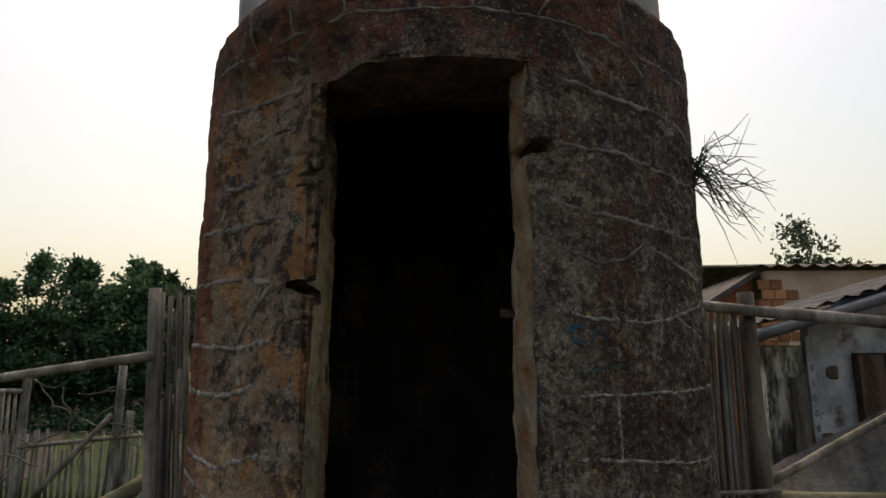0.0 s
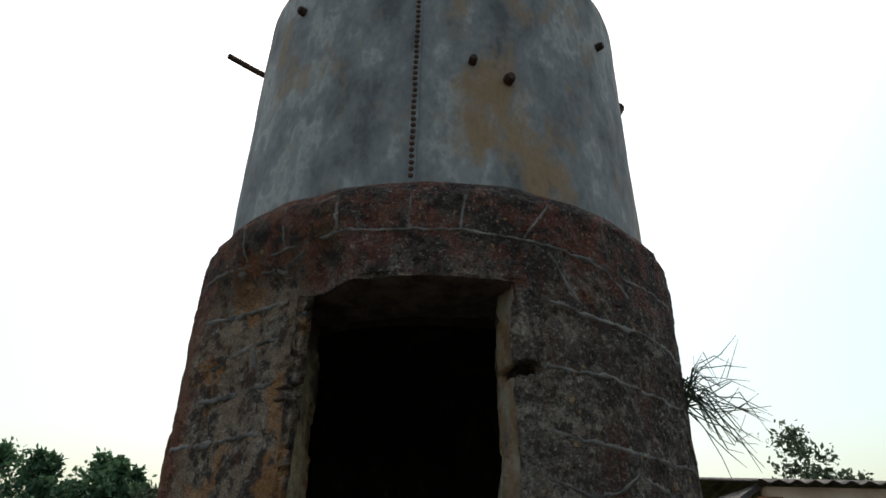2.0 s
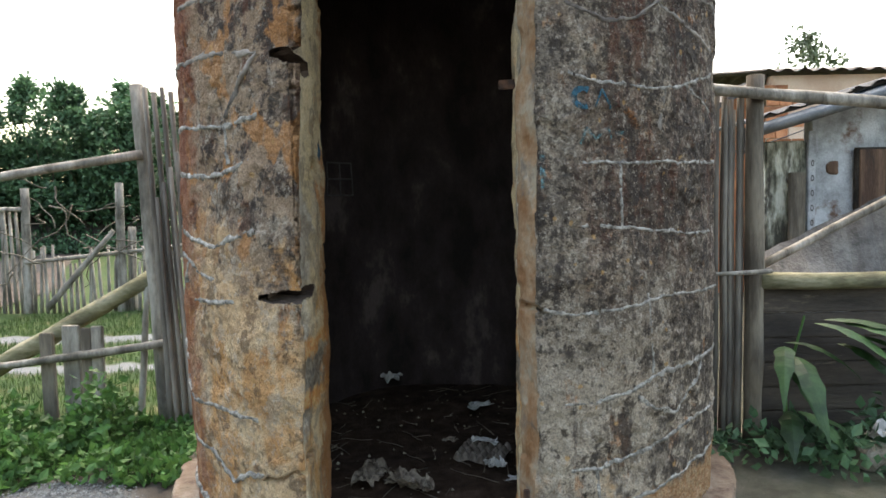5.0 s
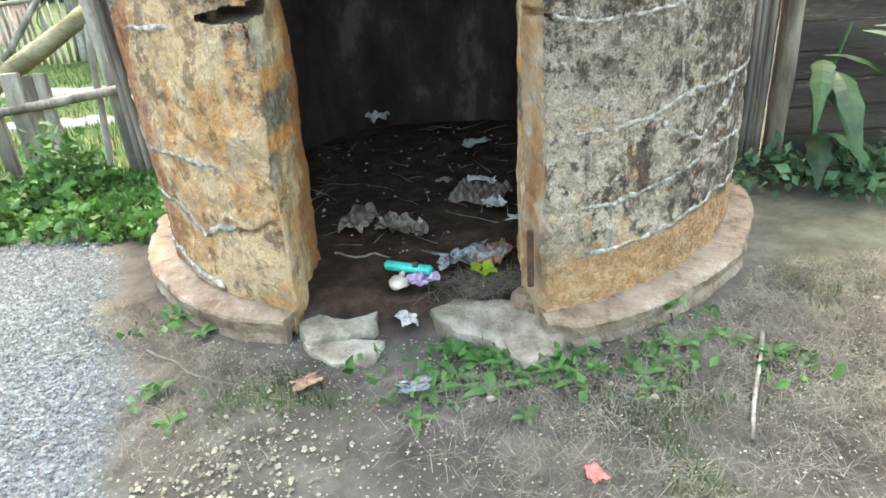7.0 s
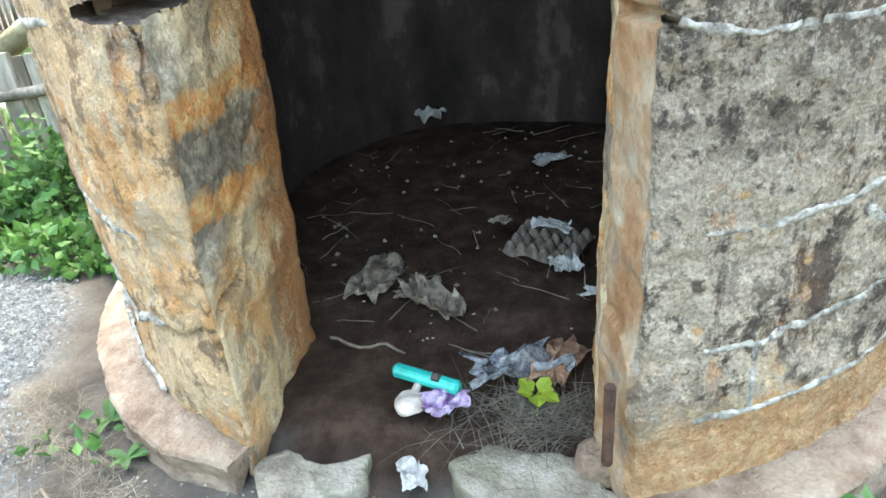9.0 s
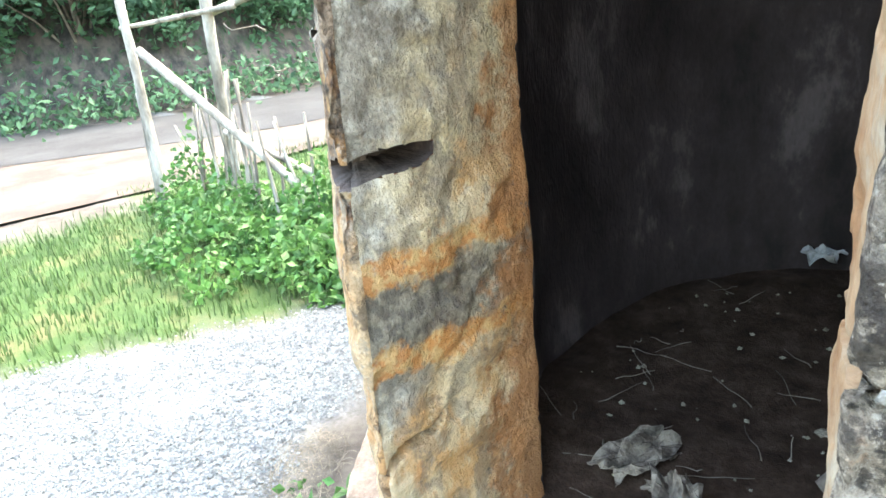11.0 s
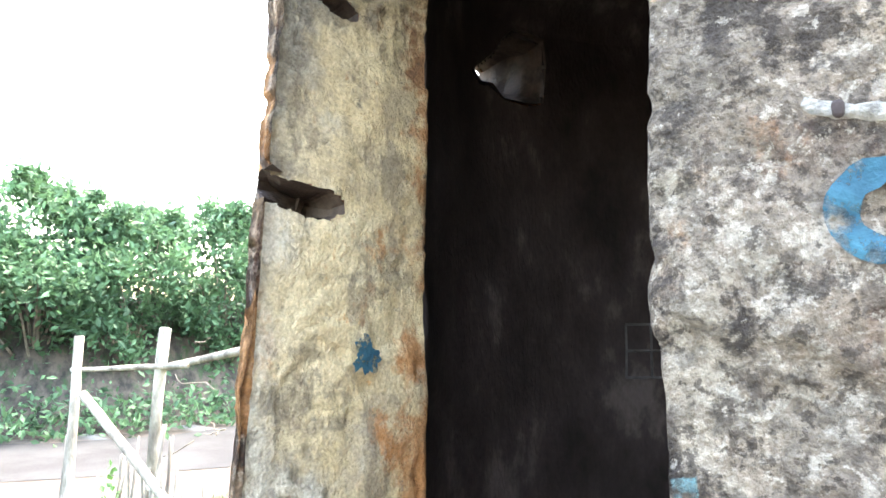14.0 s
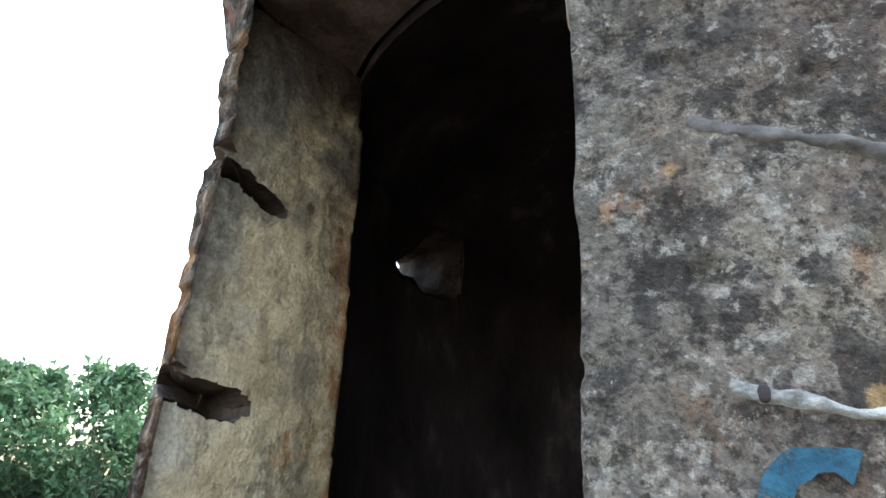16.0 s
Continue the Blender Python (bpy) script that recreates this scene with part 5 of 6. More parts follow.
# tangled dry twigs hanging on the rail
for k in range(16):
    a = Vector((rng.uniform(-4.6, -2.2), 4.6, rng.uniform(0.9, 1.7)))
    b = a + Vector((rng.uniform(-0.7, 0.7), rng.uniform(-0.2, 0.2), rng.uniform(-0.7, 0.1)))
    bar("twig", a, b, 0.007, 0.003, M_STRAW, west, sides=4, wob=0.12, steps=7)

roadside = thing("picket_fence", "grey roadside fence of split pickets and posts", "fence")
for x, y, top in ((-6.42, 10.4, 1.92), (-4.97, 10.4, 1.98), (-4.85, 10.5, 1.3), (-8.0, 10.5, 1.8)):
    bar("post", (x, y, -0.1), (x + 0.04, y, top), 0.07, 0.06, M_POLE, roadside)
bar("rail", (-8.4, 10.35, 1.6), (-6.4, 10.35, 1.6), 0.04, 0.035, M_POLE, roadside)
bar("rail", (-6.4, 10.36, 0.78), (-3.4, 10.36, 1.05), 0.03, 0.03, M_POLE, roadside)
bar("brace", (-6.0, 10.2, 0.1), (-5.0, 10.3, 1.25), 0.05, 0.04, M_POLE, roadside)
for k in range(58):
    x = -8.3 + 5.4 * k / 57
    top = 1.62 if x < -6.45 else rng.uniform(0.75, 1.05)
    bar("picket", (x, 10.4, -0.03), (x + rng.uniform(-0.05, 0.05), 10.4, top), 0.03, 0.022, M_POLE, roadside, sides=5, steps=4)
for k in range(14):
    a = Vector((rng.uniform(-6.2, -4.2), 10.3, rng.uniform(0.9, 1.8)))
    bar("twig", a, a + Vector((rng.uniform(-1.2, 1.2), 0.1, rng.uniform(-0.8, 0.6))), 0.012, 0.005, M_STRAW, roadside, sides=4, wob=0.2, steps=7)

# ---- fence and sheds to the east ----
east = thing("cane_fence", "bamboo cane fence with a stout post and long pole rail", "fence")
bar("post", (1.92, 4.18, -0.1), (1.92, 4.18, 2.26), 0.062, 0.05, M_BARK, east)
bar("rail", (1.38, 4.10, 2.19), (3.6, 4.10, 1.98), 0.034, 0.045, M_POLE, east)
bar("crosspiece", (1.42, 4.02, 1.06), (1.96, 4.03, 1.075), 0.014, 0.014, M_POLE, east)
for k in range(7):
    x = 1.56 + 0.043 * k
    bar("cane", (x - 0.01, 4.16 + 0.02 * (k % 2), -0.03), (x + 0.0, 4.16 + 0.02 * (k % 2), 2.16 + 0.05 * sin(k * 2.1)), 0.019, 0.016, M_CANE, east)
for k in range(7):
    x = 1.53 + 0.052 * k
    bar("cane", (x, 4.215, -0.03), (x + 0.01, 4.215, 2.10 + 0.06 * sin(k * 3.3)), 0.021, 0.018, M_CANE, east)
panel = thing("board_fence", "low fence of dark old boards under a mossy log", "fence")
for k in range(6):
    z = 0.02 + 0.155 * k
    box("board", (1.98, 4.20 + 0.006 * (k % 2), z), (4.4, 4.24 + 0.006 * (k % 2), z + 0.15), M_BOARD, panel, "", 0.006, 0, 0.012)
for x in (2.05, 3.2, 4.3):
    box("upright", (x, 4.25, -0.05), (x + 0.08, 4.33, 0.98), M_BARK, panel, "", 0.008)
bar("log", (1.95, 4.16, 1.0), (4.5, 4.16, 0.98), 0.055, 0.05, M_MOSSLOG, panel, "mossy log along the top")
sheet = thing("leaning_sheet", "crumpled grey fibre sheet leaning behind the board fence", "sheet")
verts, faces = [], []
for j in range(13):
    for i in range(33):
        u, w = i / 32, j / 12
        x, z = 2.02 + 1.9 * u, 1.0 + (0.10 + 0.86 * u) * w
        verts.append((x, 4.36 + 0.16 * w + 0.012 * sin(u * 60) + 0.03 * nz((x, z, 0), 3), z + 0.02 * nz((x, z, 0), 4, 5)))
for j in range(12):
    for i in range(32):
        q = j * 33 + i
        faces.append((q, q + 1, q + 34, q + 33))
mesh_object("sheet", verts, faces, M_SHEET, sheet)
sheet.children[0].name = "panel"
bar("batten", (2.03, 4.30, 1.09), (3.9, 4.44, 1.98), 0.028, 0.026, M_POLE, sheet)

shed = thing("lean_to_shed", "whitewashed lean-to shed with dark sloping roof", "shed")
wv = [(x, y, z) for y in (6.0, 6.14) for x, z in ((3.27, 0), (5.6, 0), (5.6, 2.93), (3.27, 2.30))]
mesh_object("wall", wv, [(0, 1, 2, 3), (7, 6, 5, 4), (0, 4, 5, 1), (1, 5, 6, 2), (2, 6, 7, 3), (3, 7, 4, 0)], M_WHITEWASH, shed)
box("pilaster", (2.84, 5.96, 0), (3.20, 6.10, 2.02), M_COLUMN, shed, "flaking painted corner pier", 0.015, 0, 0.01)
box("jamb_board", (3.20, 5.93, 0), (3.265, 6.02, 2.1), M_WHITEWASH, shed, "white board with dark stencilled marks", 0.006)
for k in range(5):
    bm = bmesh.new()
    ring = [bm.verts.new((3.232 + 0.014 * cos(b), 5.925, 1.30 + 0.13 * k + 0.028 * sin(b))) for b in [2 * pi * q / 12 for q in range(12)]]
    hole = [bm.verts.new((3.232 + 0.008 * cos(b), 5.925, 1.30 + 0.13 * k + 0.018 * sin(b))) for b in [2 * pi * q / 12 for q in range(12)]]
    for q in range(12):
        bm.faces.new((ring[q], ring[(q + 1) % 12], hole[(q + 1) % 12], hole[q]))
    part("dark_mark", bm, M_BOARD, shed)
box("leaning_board", (3.02, 5.90, 0), (3.16, 5.94, 1.74), M_BARK, shed, "dark board leaning on the wall", 0.006, 0, 0.01)
box("door", (3.62, 5.93, 0), (4.6, 5.98, 1.95), M_BOARD, shed, "brown plank door", 0.006)
for k in range(4):
    box("plank", (3.64 + 0.24 * k, 5.912, 0.05), (3.865 + 0.24 * k, 5.93, 1.93), M_DOOR, shed, "", 0.005, 0, 0.004)
rock("hole_patch", (3.47, 5.998, 1.78), (0.07, 0.02, 0.06), M_DOOR, shed, "bare brown masonry where plaster has fallen", 3, rough=1.2)
rock("hole_patch", (3.36, 5.998, 1.12), (0.12, 0.02, 0.14), M_DOOR, shed, "bare brown masonry where plaster has fallen", 4, rough=1.2)
verts, faces = [], []
for j in range(2):
    for i in range(60):
        u = i / 59
        x = 2.62 + 3.2 * u
        for y in (5.55, 8.2):
            verts.append((x, y, 2.21 + 0.28 * (x - 2.706) + 0.018 * sin(i * 1.9) - 0.014 * j))
for j in range(2):
    for i in range(59):
        q = j * 120 + i * 2
        faces.append((q, q + 2, q + 3, q + 1))
mesh_object("roof", verts, faces, M_ROOFDARK, shed, "dark corrugated roof sheets")
bar("fascia", (2.60, 5.54, 2.08), (5.7, 5.54, 2.95), 0.05, 0.05, M_FASCIA, shed, "grey fascia board", sides=4, wob=0.0)

tank = thing("water_tank", "dark blue plastic water tank behind the shed roof", "tank", at=(5.6, 8.2, 0))
bm = bmesh.new()
bmesh.ops.create_cone(bm, cap_ends=True, segments=28, radius1=0.62, radius2=0.75, depth=0.62, matrix=Matrix.Translation((0, 0, 2.42)))
part("body", bm, M_TANK, tank, smooth=False)
bm = bmesh.new()
bmesh.ops.create_cone(bm, cap_ends=True, segments=28, radius1=0.80, radius2=0.25, depth=0.2, matrix=Matrix.Translation((0, 0, 2.84)))
part("lid", bm, M_TANK, tank)
box("stand", (-0.5, -0.5, 0), (0.5, 0.5, 2.1), M_MORTAR, tank, "plain block stand")

house = thing("house", "small salmon-rendered brick house with corrugated roof", "house")
box("wall", (5.28, 10.9, 0), (12.5, 11.1, 3.50), M_PINK, house, "", 0.01)
box("lower_render", (5.55, 10.875, 0), (12.5, 10.897, 2.92), M_PINK, house, "paler cream render", 0.005)
box("side_wall", (5.22, 11.1, 0), (5.42, 17, 3.05), M_BRICK, house, "", 0.01)
# bare hollow-brick corner where the render has fallen
for k in range(9):
    z = 2.0 + 0.17 * k
    for j in range(2 if k % 2 else 3):
        if z > 3.35:
            continue
        x = 5.20 + 0.20 * j - (0.06 if k % 2 else 0)
        box("brick", (x, 10.868, z), (x + 0.19, 10.898, z + 0.155), M_BRICK, house, "", 0.006)
verts, faces = [], []
for s in (0, 1):
    for i in range(161):
        x = 5.08 + 7.6 * i / 160
        for y, z in ((10.72, 3.52), (14.2, 4.1), (17.4, 3.52)):
            verts.append((x, y, z + 0.026 * sin(i * 1.05) + 0.035 - 0.014 * s))
for s in (0, 1):
    for i in range(160):
        for k in range(2):
            q = s * 483 + i * 3 + k
            faces.append((q, q + 3, q + 4, q + 1))
mesh_object("roof", verts, faces, M_TILE, house, "dark corrugated fibre-cement roof")
wing = thing("brick_outhouse", "low red-brick outhouse with sloping roof edge", "house", at=(0, 0, 0))
verts = [(4.36, 11.25, 0), (5.2, 11.25, 0), (5.2, 11.25, 3.45), (4.36, 11.25, 2.98), (4.36, 15, 0), (5.2, 15, 0), (5.2, 15, 3.45), (4.36, 15, 2.98)]
mesh_object("wall", verts, [(0, 1, 2, 3), (4, 7, 6, 5), (0, 3, 7, 4), (1, 5, 6, 2), (3, 2, 6, 7)], M_BRICK, wing)
verts = [(4.1, 11.0, 2.86), (5.26, 11.0, 3.56), (5.26, 15.2, 3.56), (4.1, 15.2, 2.86)]
mesh_object("roof", verts + [(x, y, z - 0.09) for x, y, z in verts], [(0, 1, 2, 3), (7, 6, 5, 4), (0, 4, 5, 1), (1, 5, 6, 2), (2, 6, 7, 3), (3, 7, 4, 0)], M_TILE, wing, "dark sloping roof edge")
# solid blocks for the vents, with the shade inside put into the colour
for x in (4.62, 4.92):
    box("opening", (x, 11.2, 2.3), (x + 0.16, 11.26, 2.72), M_BOARD, wing, "dark block drawn as a vent opening, shade in its colour", 0.004)
cable = thing("cable", "thin overhead cable running to the shed", "cable")
v, f = tube([Vector((4.0, 10.0, 2.2)).lerp(Vector((5.4, 8.0, 2.9)), t) + Vector((0, 0, -0.15 * 4 * t * (1 - t))) for t in [i / 10 for i in range(11)]], 0.008, 5)
mesh_object("wire", v, f, M_ROOFDARK, cable)

# ---- weeds and grass ----
def weed_patch(name, at, w, d, h, n, size, seed, label, material=M_WEED, group=""):
    def spot(k, r):
        u, v = r.uniform(-1, 1), r.uniform(-1, 1)
        top = max(0.12, 0.75 + 1.5 * nz((u * w + at[0], v * d + at[1], 0), 3.2, 77)) * (1 - 0.6 * max(abs(u), abs(v)) ** 2)
        return Vector((u * w * 0.85, v * d * 0.85, h * top * r.uniform(0.05, 1) ** 0.7))

    vs, fs = leaf_mesh(n, spot, size, seed, 1.5)
    ob = mesh_object(name, vs, fs, material)
    ob.location = at
    return tagged(ob, label, "weeds", group, "stuff")


k = 0
for x, y, w, d, h, n in ((-1.95, 4.35, 0.5, 0.35, 0.32, 600), (-2.45, 4.35, 0.6, 0.35, 0.30, 700), (-3.0, 4.3, 0.6, 0.4, 0.34, 700), (-3.6, 4.2, 0.6, 0.5, 0.36, 800), (-4.2, 4.0, 0.6, 0.5, 0.28, 600),
                         (-1.6, 3.95, 0.4, 0.4, 0.3, 600), (-2.2, 3.95, 0.6, 0.4, 0.3, 800), (-2.9, 3.85, 0.7, 0.4, 0.3, 800), (-3.5, 3.6, 0.7, 0.5, 0.26, 700), (-4.9, 4.1, 0.6, 0.4, 0.4, 600)):
    weed_patch("weeds", (x, y, 0.02), w, d, h, int(n * 1.9), 0.055, 600 + k, "tangle of broad green weeds along the fence", group="weeds along the fence")
    k += 1
for x, y in ((1.75, 3.9), (2.1, 3.95), (2.6, 3.95), (3.1, 3.9), (2.3, 3.7)):
    weed_patch("weeds", (x, y, 0.0), 0.34, 0.3, 0.24, 170, 0.07, 640 + k, "dark weeds at the foot of the board fence", M_HEDGE, group="weeds at the board fence")
    k += 1
for x, y, n in ((0.05, 2.36, 60), (-0.12, 2.22, 40), (0.30, 2.26, 50), (0.55, 2.2, 40), (0.72, 2.32, 50), (-1.12, 2.72, 30), (0.85, 2.5, 40), (1.1, 2.2, 40), (-0.95, 2.2, 25), (0.42, 2.32, 30), (-0.22, 2.33, 26)):
    weed_patch("seedlings", (x, y, 0.0), 0.17, 0.12, 0.07, int(n * 0.8), 0.041, 700 + k, "small green seedlings in the trodden earth", group="seedlings")
    k += 1


def rosette(at, n, le, seed):
    """A ground weed: a ring of lance-shaped leaves with a fold down the middle."""
    r = random.Random(seed)
    vs, fs = [], []
    for k in range(n):
        b = 2 * pi * k / n + r.uniform(-0.5, 0.5)
        d, q = Vector((cos(b), sin(b), 0)), Vector((-sin(b), cos(b), 0))
        ln, rise = le * r.uniform(0.55, 1.2), r.uniform(0.25, 0.95)
        w = ln * r.uniform(0.15, 0.24)
        o = len(vs)
        for i in range(6):
            t = i / 5
            p = d * ln * t + Vector((0, 0, ln * (rise * t - 0.75 * rise * t * t) + 0.004))
            wd = w * (sin(pi * (0.08 + 0.92 * t)) ** 0.8 if i < 5 else 0.02)
            vs += [p - q * wd + Vector((0, 0, wd * 0.3)), p, p + q * wd + Vector((0, 0, wd * 0.3))]
        for i in range(5):
            for j in range(2):
                a = o + i * 3 + j
                fs.append((a, a + 1, a + 4, a + 3))
    ob = mesh_object("ground_weed", vs, fs, M_WEED)
    ob.location = at
    tagged(ob, "low green weed with lance-shaped leaves in bare earth", "weed", "weeds before the threshold")


for k, (x, y, n, le) in enumerate(((0.02, 2.42, 7, 0.09), (0.10, 2.36, 6, 0.08), (0.18, 2.33, 6, 0.09), (0.02, 2.28, 5, 0.09), (-0.07, 2.19, 6, 0.10), (0.27, 2.22, 6, 0.08), (0.34, 2.28, 6, 0.07), (0.40, 2.21, 5, 0.08),
                                   (0.13, 2.19, 5, 0.09), (-0.11, 2.07, 5, 0.08), (0.48, 2.28, 6, 0.06), (0.62, 2.22, 7, 0.07), (0.70, 2.30, 7, 0.07), (0.66, 2.14, 6, 0.07), (0.78, 2.38, 6, 0.08), (0.98, 2.40, 6, 0.07),
                                   (1.06, 2.28, 6, 0.08), (-0.98, 2.30, 6, 0.07), (-0.88, 2.12, 6, 0.06), (-0.95, 2.66, 5, 0.09), (-1.08, 2.80, 5, 0.08), (0.22, 2.05, 5, 0.06))):
    rosette((x, y, 0.0), n, le, 900 + k)


def blades(name, count, where, length, width, material, seed, label, flat=False):
    """Very many grass blades or straws as one mesh."""
    r = random.Random(seed)
    vs, fs = [], []
    for _ in range(count):
        x, y = where(r)
        if x is None:
            continue
        b = r.uniform(0, 2 * pi)
        le = length * r.uniform(0.4, 1.3)
        d = Vector((cos(b), sin(b), 0))
        s = Vector((-sin(b), cos(b), 0)) * width * r.uniform(0.6, 1.2)
        p = Vector((x, y, 0.004 if flat else -0.005))
        if flat:
            q, e = p + d * le * 0.5 + Vector((0, 0, r.uniform(0.002, 0.03))), p + d * le + Vector((0, 0, r.uniform(0, 0.03)))
        else:
            ln = r.uniform(0.1, 0.6)
            q, e = p + d * le * ln * 0.35 + Vector((0, 0, le * 0.6)), p + d * le * ln + Vector((0, 0, le * (1 - 0.3 * ln)))
        i = len(vs)
        vs += [p - s, p + s, q + s * 0.7, q - s * 0.7, e]
        fs += [(i, i + 1, i + 2, i + 3), (i + 3, i + 2, i + 4)]
    return tagged(mesh_object(name, vs, fs, material), label, "grass", kind="stuff")


def lawn_spot(r):
    for _ in range(30):
        x, y = r.uniform(-6.2, -1.2), r.uniform(1.8, 10.2)
        if r.random() < lawn_at(x, y) * (1 - grit_at(x, y)):
            return x, y
    return None, None


def yard_spot(r):
    for _ in range(30):
        x, y = r.uniform(-0.9, 2.2), r.uniform(1.2, 2.75)
        if r.random() < lawn_at(x, y) and hypot(x - CX, y - CY) > 1.62:
            return x, y
    return None, None


blades("grass", 26000, lawn_spot, 0.085, 0.004, M_GRASS, 11, "short green lawn grass with weeds")
blades("yard_grass", 2600, yard_spot, 0.045, 0.0026, M_GRASS, 12, "thin grass sprouting from the yard")


def straw_spot(r):
    while True:
        x, y = r.uniform(-1.45, 2.4), r.uniform(1.1, 2.95)
        if hypot(x - CX, y - CY) > 1.6 and r.random() < smooth(y + 0.4 * x + 0.8 * nz((x, y, 0), 2, 5), 1.5, 2.4):
            return x, y


blades("straw", 22000, straw_spot, 0.085, 0.0012, M_STRAW, 13, "scattered dry straw and stalks", True)


blades("doorway_straw", 420, lambda r: (r.gauss(0.16, 0.11), r.gauss(2.79, 0.06)), 0.16, 0.0014, M_STRAW, 15, "tangle of dry straw and roots in the doorway", True).location = (0, 0, 0.075)


def inside_spot(r):
    a, q = r.uniform(0, 2 * pi), 0.9 * r.random() ** 0.5
    return 0.03 + q * cos(a), 3.9 + q * sin(a)


def stones(name, count, where, size, material, seed, label, z=lambda x, y: 0.0):
    """Very many small angular stones as one mesh."""
    r = random.Random(seed)
    vs, fs = [], []
    for _ in range(count):
        x, y = where(r)
        if x is None:
            continue
        s = size * r.uniform(0.45, 1.3)
        c = Vector((x, y, z(x, y) + s * 0.2))
        i = len(vs)
        a = r.uniform(0, pi)
        for dx, dy, dz in ((1, 0, 0.1), (0.1, 1, -0.1), (-1, 0.15, 0.05), (0, -0.9, 0), (0.15, 0.1, 0.8), (0, 0, -0.6)):
            dx, dy, dz = dx * r.uniform(0.7, 1.2), dy * r.uniform(0.6, 1.1), dz * r.uniform(0.6, 1.2)
            vs.append(c + Vector((dx * cos(a) - dy * sin(a), dx * sin(a) + dy * cos(a), dz)) * s)
        for p, q in ((0, 1), (1, 2), (2, 3), (3, 0)):
            fs += [(i + p, i + q, i + 4), (i + q, i + p, i + 5)]
    return tagged(mesh_object(name, vs, fs, material), label, "gravel", kind="stuff")


def grit_spot(r):
    for _ in range(40):
        x, y = r.uniform(-3.2, -0.75), r.uniform(1.0, 3.9)
        if r.random() < grit_at(x, y) ** 2:
            return x, y
    return None, None


stones("gravel", 42000, grit_spot, 0.0068, M_GRAVEL, 21, "pale bluish-grey crushed gravel", lambda x, y: 0.02)
stones("pebbles", 330, lambda r: (r.gauss(-0.62, 0.2), r.gauss(1.85, 0.16)), 0.010, M_PEBBLE, 22, "yellowish pebbles strewn on the earth")
stones("grit", 4500, lambda r: (r.uniform(-0.9, 2.0), r.uniform(1.0, 2.6)), 0.005, M_PEBBLE, 23, "fine grit on the trodden earth")


def floor_z(x, y):
    return 0.055 + 0.055 * smooth(y, 2.7, 3.4) + 0.08 * smooth(y, 3.6, 4.8) + 0.03 * nz((x, y, 0), 3, 30)


stones("rubble", 160, inside_spot, 0.011, M_PEBBLE, 24, "crumbs of rubble on the furnace floor", floor_z)
r1 = random.Random(77)
for k in range(70):
    x, y = inside_spot(r1)
    z = floor_z(x, y) + 0.012
    b = r1.uniform(0, 2 * pi)
    le = r1.uniform(0.05, 0.20)
    tw = bar("twig", (x, y, z), (x + le * cos(b), y + le * sin(b), z + r1.uniform(0, 0.05)), 0.0024, 0.0012, M_STRAW if k % 4 == 0 else M_BARK, None, "", sides=4, wob=0.02, steps=6)
    tagged(tw, "thin dry twig on the earth floor", "twig", "twigs on the furnace floor")

# ---- stones at the threshold ----
def slab(name, outline, top, lean, material, seed, label):
    """A broken flat stone: ragged outline, worn edge, uneven top that leans to the yard."""
    n, c = 72, Vector((sum(p[0] for p in outline) / len(outline), sum(p[1] for p in outline) / len(outline)))
    edge = []
    for k in range(n):
        u = k / n * len(outline)
        a, b = Vector(outline[int(u)]), Vector(outline[(int(u) + 1) % len(outline)])
        p = a.lerp(b, u % 1)
        edge.append(p + Vector((nz((p.x, p.y, 0), 14, seed), nz((p.x, p.y, 3), 14, seed))) * 0.022 + Vector((nz((p.x, p.y, 5), 50, seed), nz((p.x, p.y, 8), 50, seed))) * 0.006)
    vs, fs = [], []
    rings = ((1.02, None), (1.0, -0.022), (0.992, -0.006), (0.97, 0.0), (0.88, 0.0), (0.75, 0.0), (0.6, 0.0), (0.4, 0.0), (0.2, 0.0), (0.02, 0.0))
    for s, dz in rings:
        for p in edge:
            q = c + (p - c) * s
            z = -0.04 if dz is None else top + dz + lean * (q.y - c.y) + 0.006 * nz((q.x, q.y, 0), 7, seed) + 0.005 * nz((q.x, q.y, 0), 22, seed) + 0.003 * nz((q.x, q.y, 0), 70, seed)
            vs.append((q.x, q.y, z))
    for j in range(len(rings) - 1):
        for i in range(n):
            k = (i + 1) % n
            fs.append((j * n + i, j * n + k, j * n + n + k, j * n + n + i))
    return tagged(mesh_object(name, vs, fs, material, smooth=True), label, "stone")


slab("threshold_slab", ((-0.08, 2.62), (0.02, 2.69), (0.25, 2.65), (0.41, 2.51), (0.40, 2.39), (0.24, 2.29), (0.16, 2.43), (0.04, 2.50)), 0.052, 0.16, M_STONE, 9, "pale lichened stone slab before the doorway")
slab("threshold_stone", ((-0.55, 2.61), (-0.50, 2.66), (-0.38, 2.62), (-0.265, 2.65), (-0.26, 2.57), (-0.37, 2.52), (-0.51, 2.50)), 0.048, 0.12, M_STONE, 5, "crumbling pale mortar lump across the threshold")
slab("threshold_stone", ((-0.53, 2.52), (-0.38, 2.54), (-0.24, 2.51), (-0.24, 2.43), (-0.29, 2.37), (-0.40, 2.405), (-0.50, 2.45)), 0.014, 0.10, M_STONE, 6, "flat broken stone set into the earth")
tagged(rock("threshold_stone", (0.33, 2.64, 0.07), (0.09, 0.07, 0.05), M_PLINTH, None, "", 12), "ochre mortar lump beside the jamb", "stone")


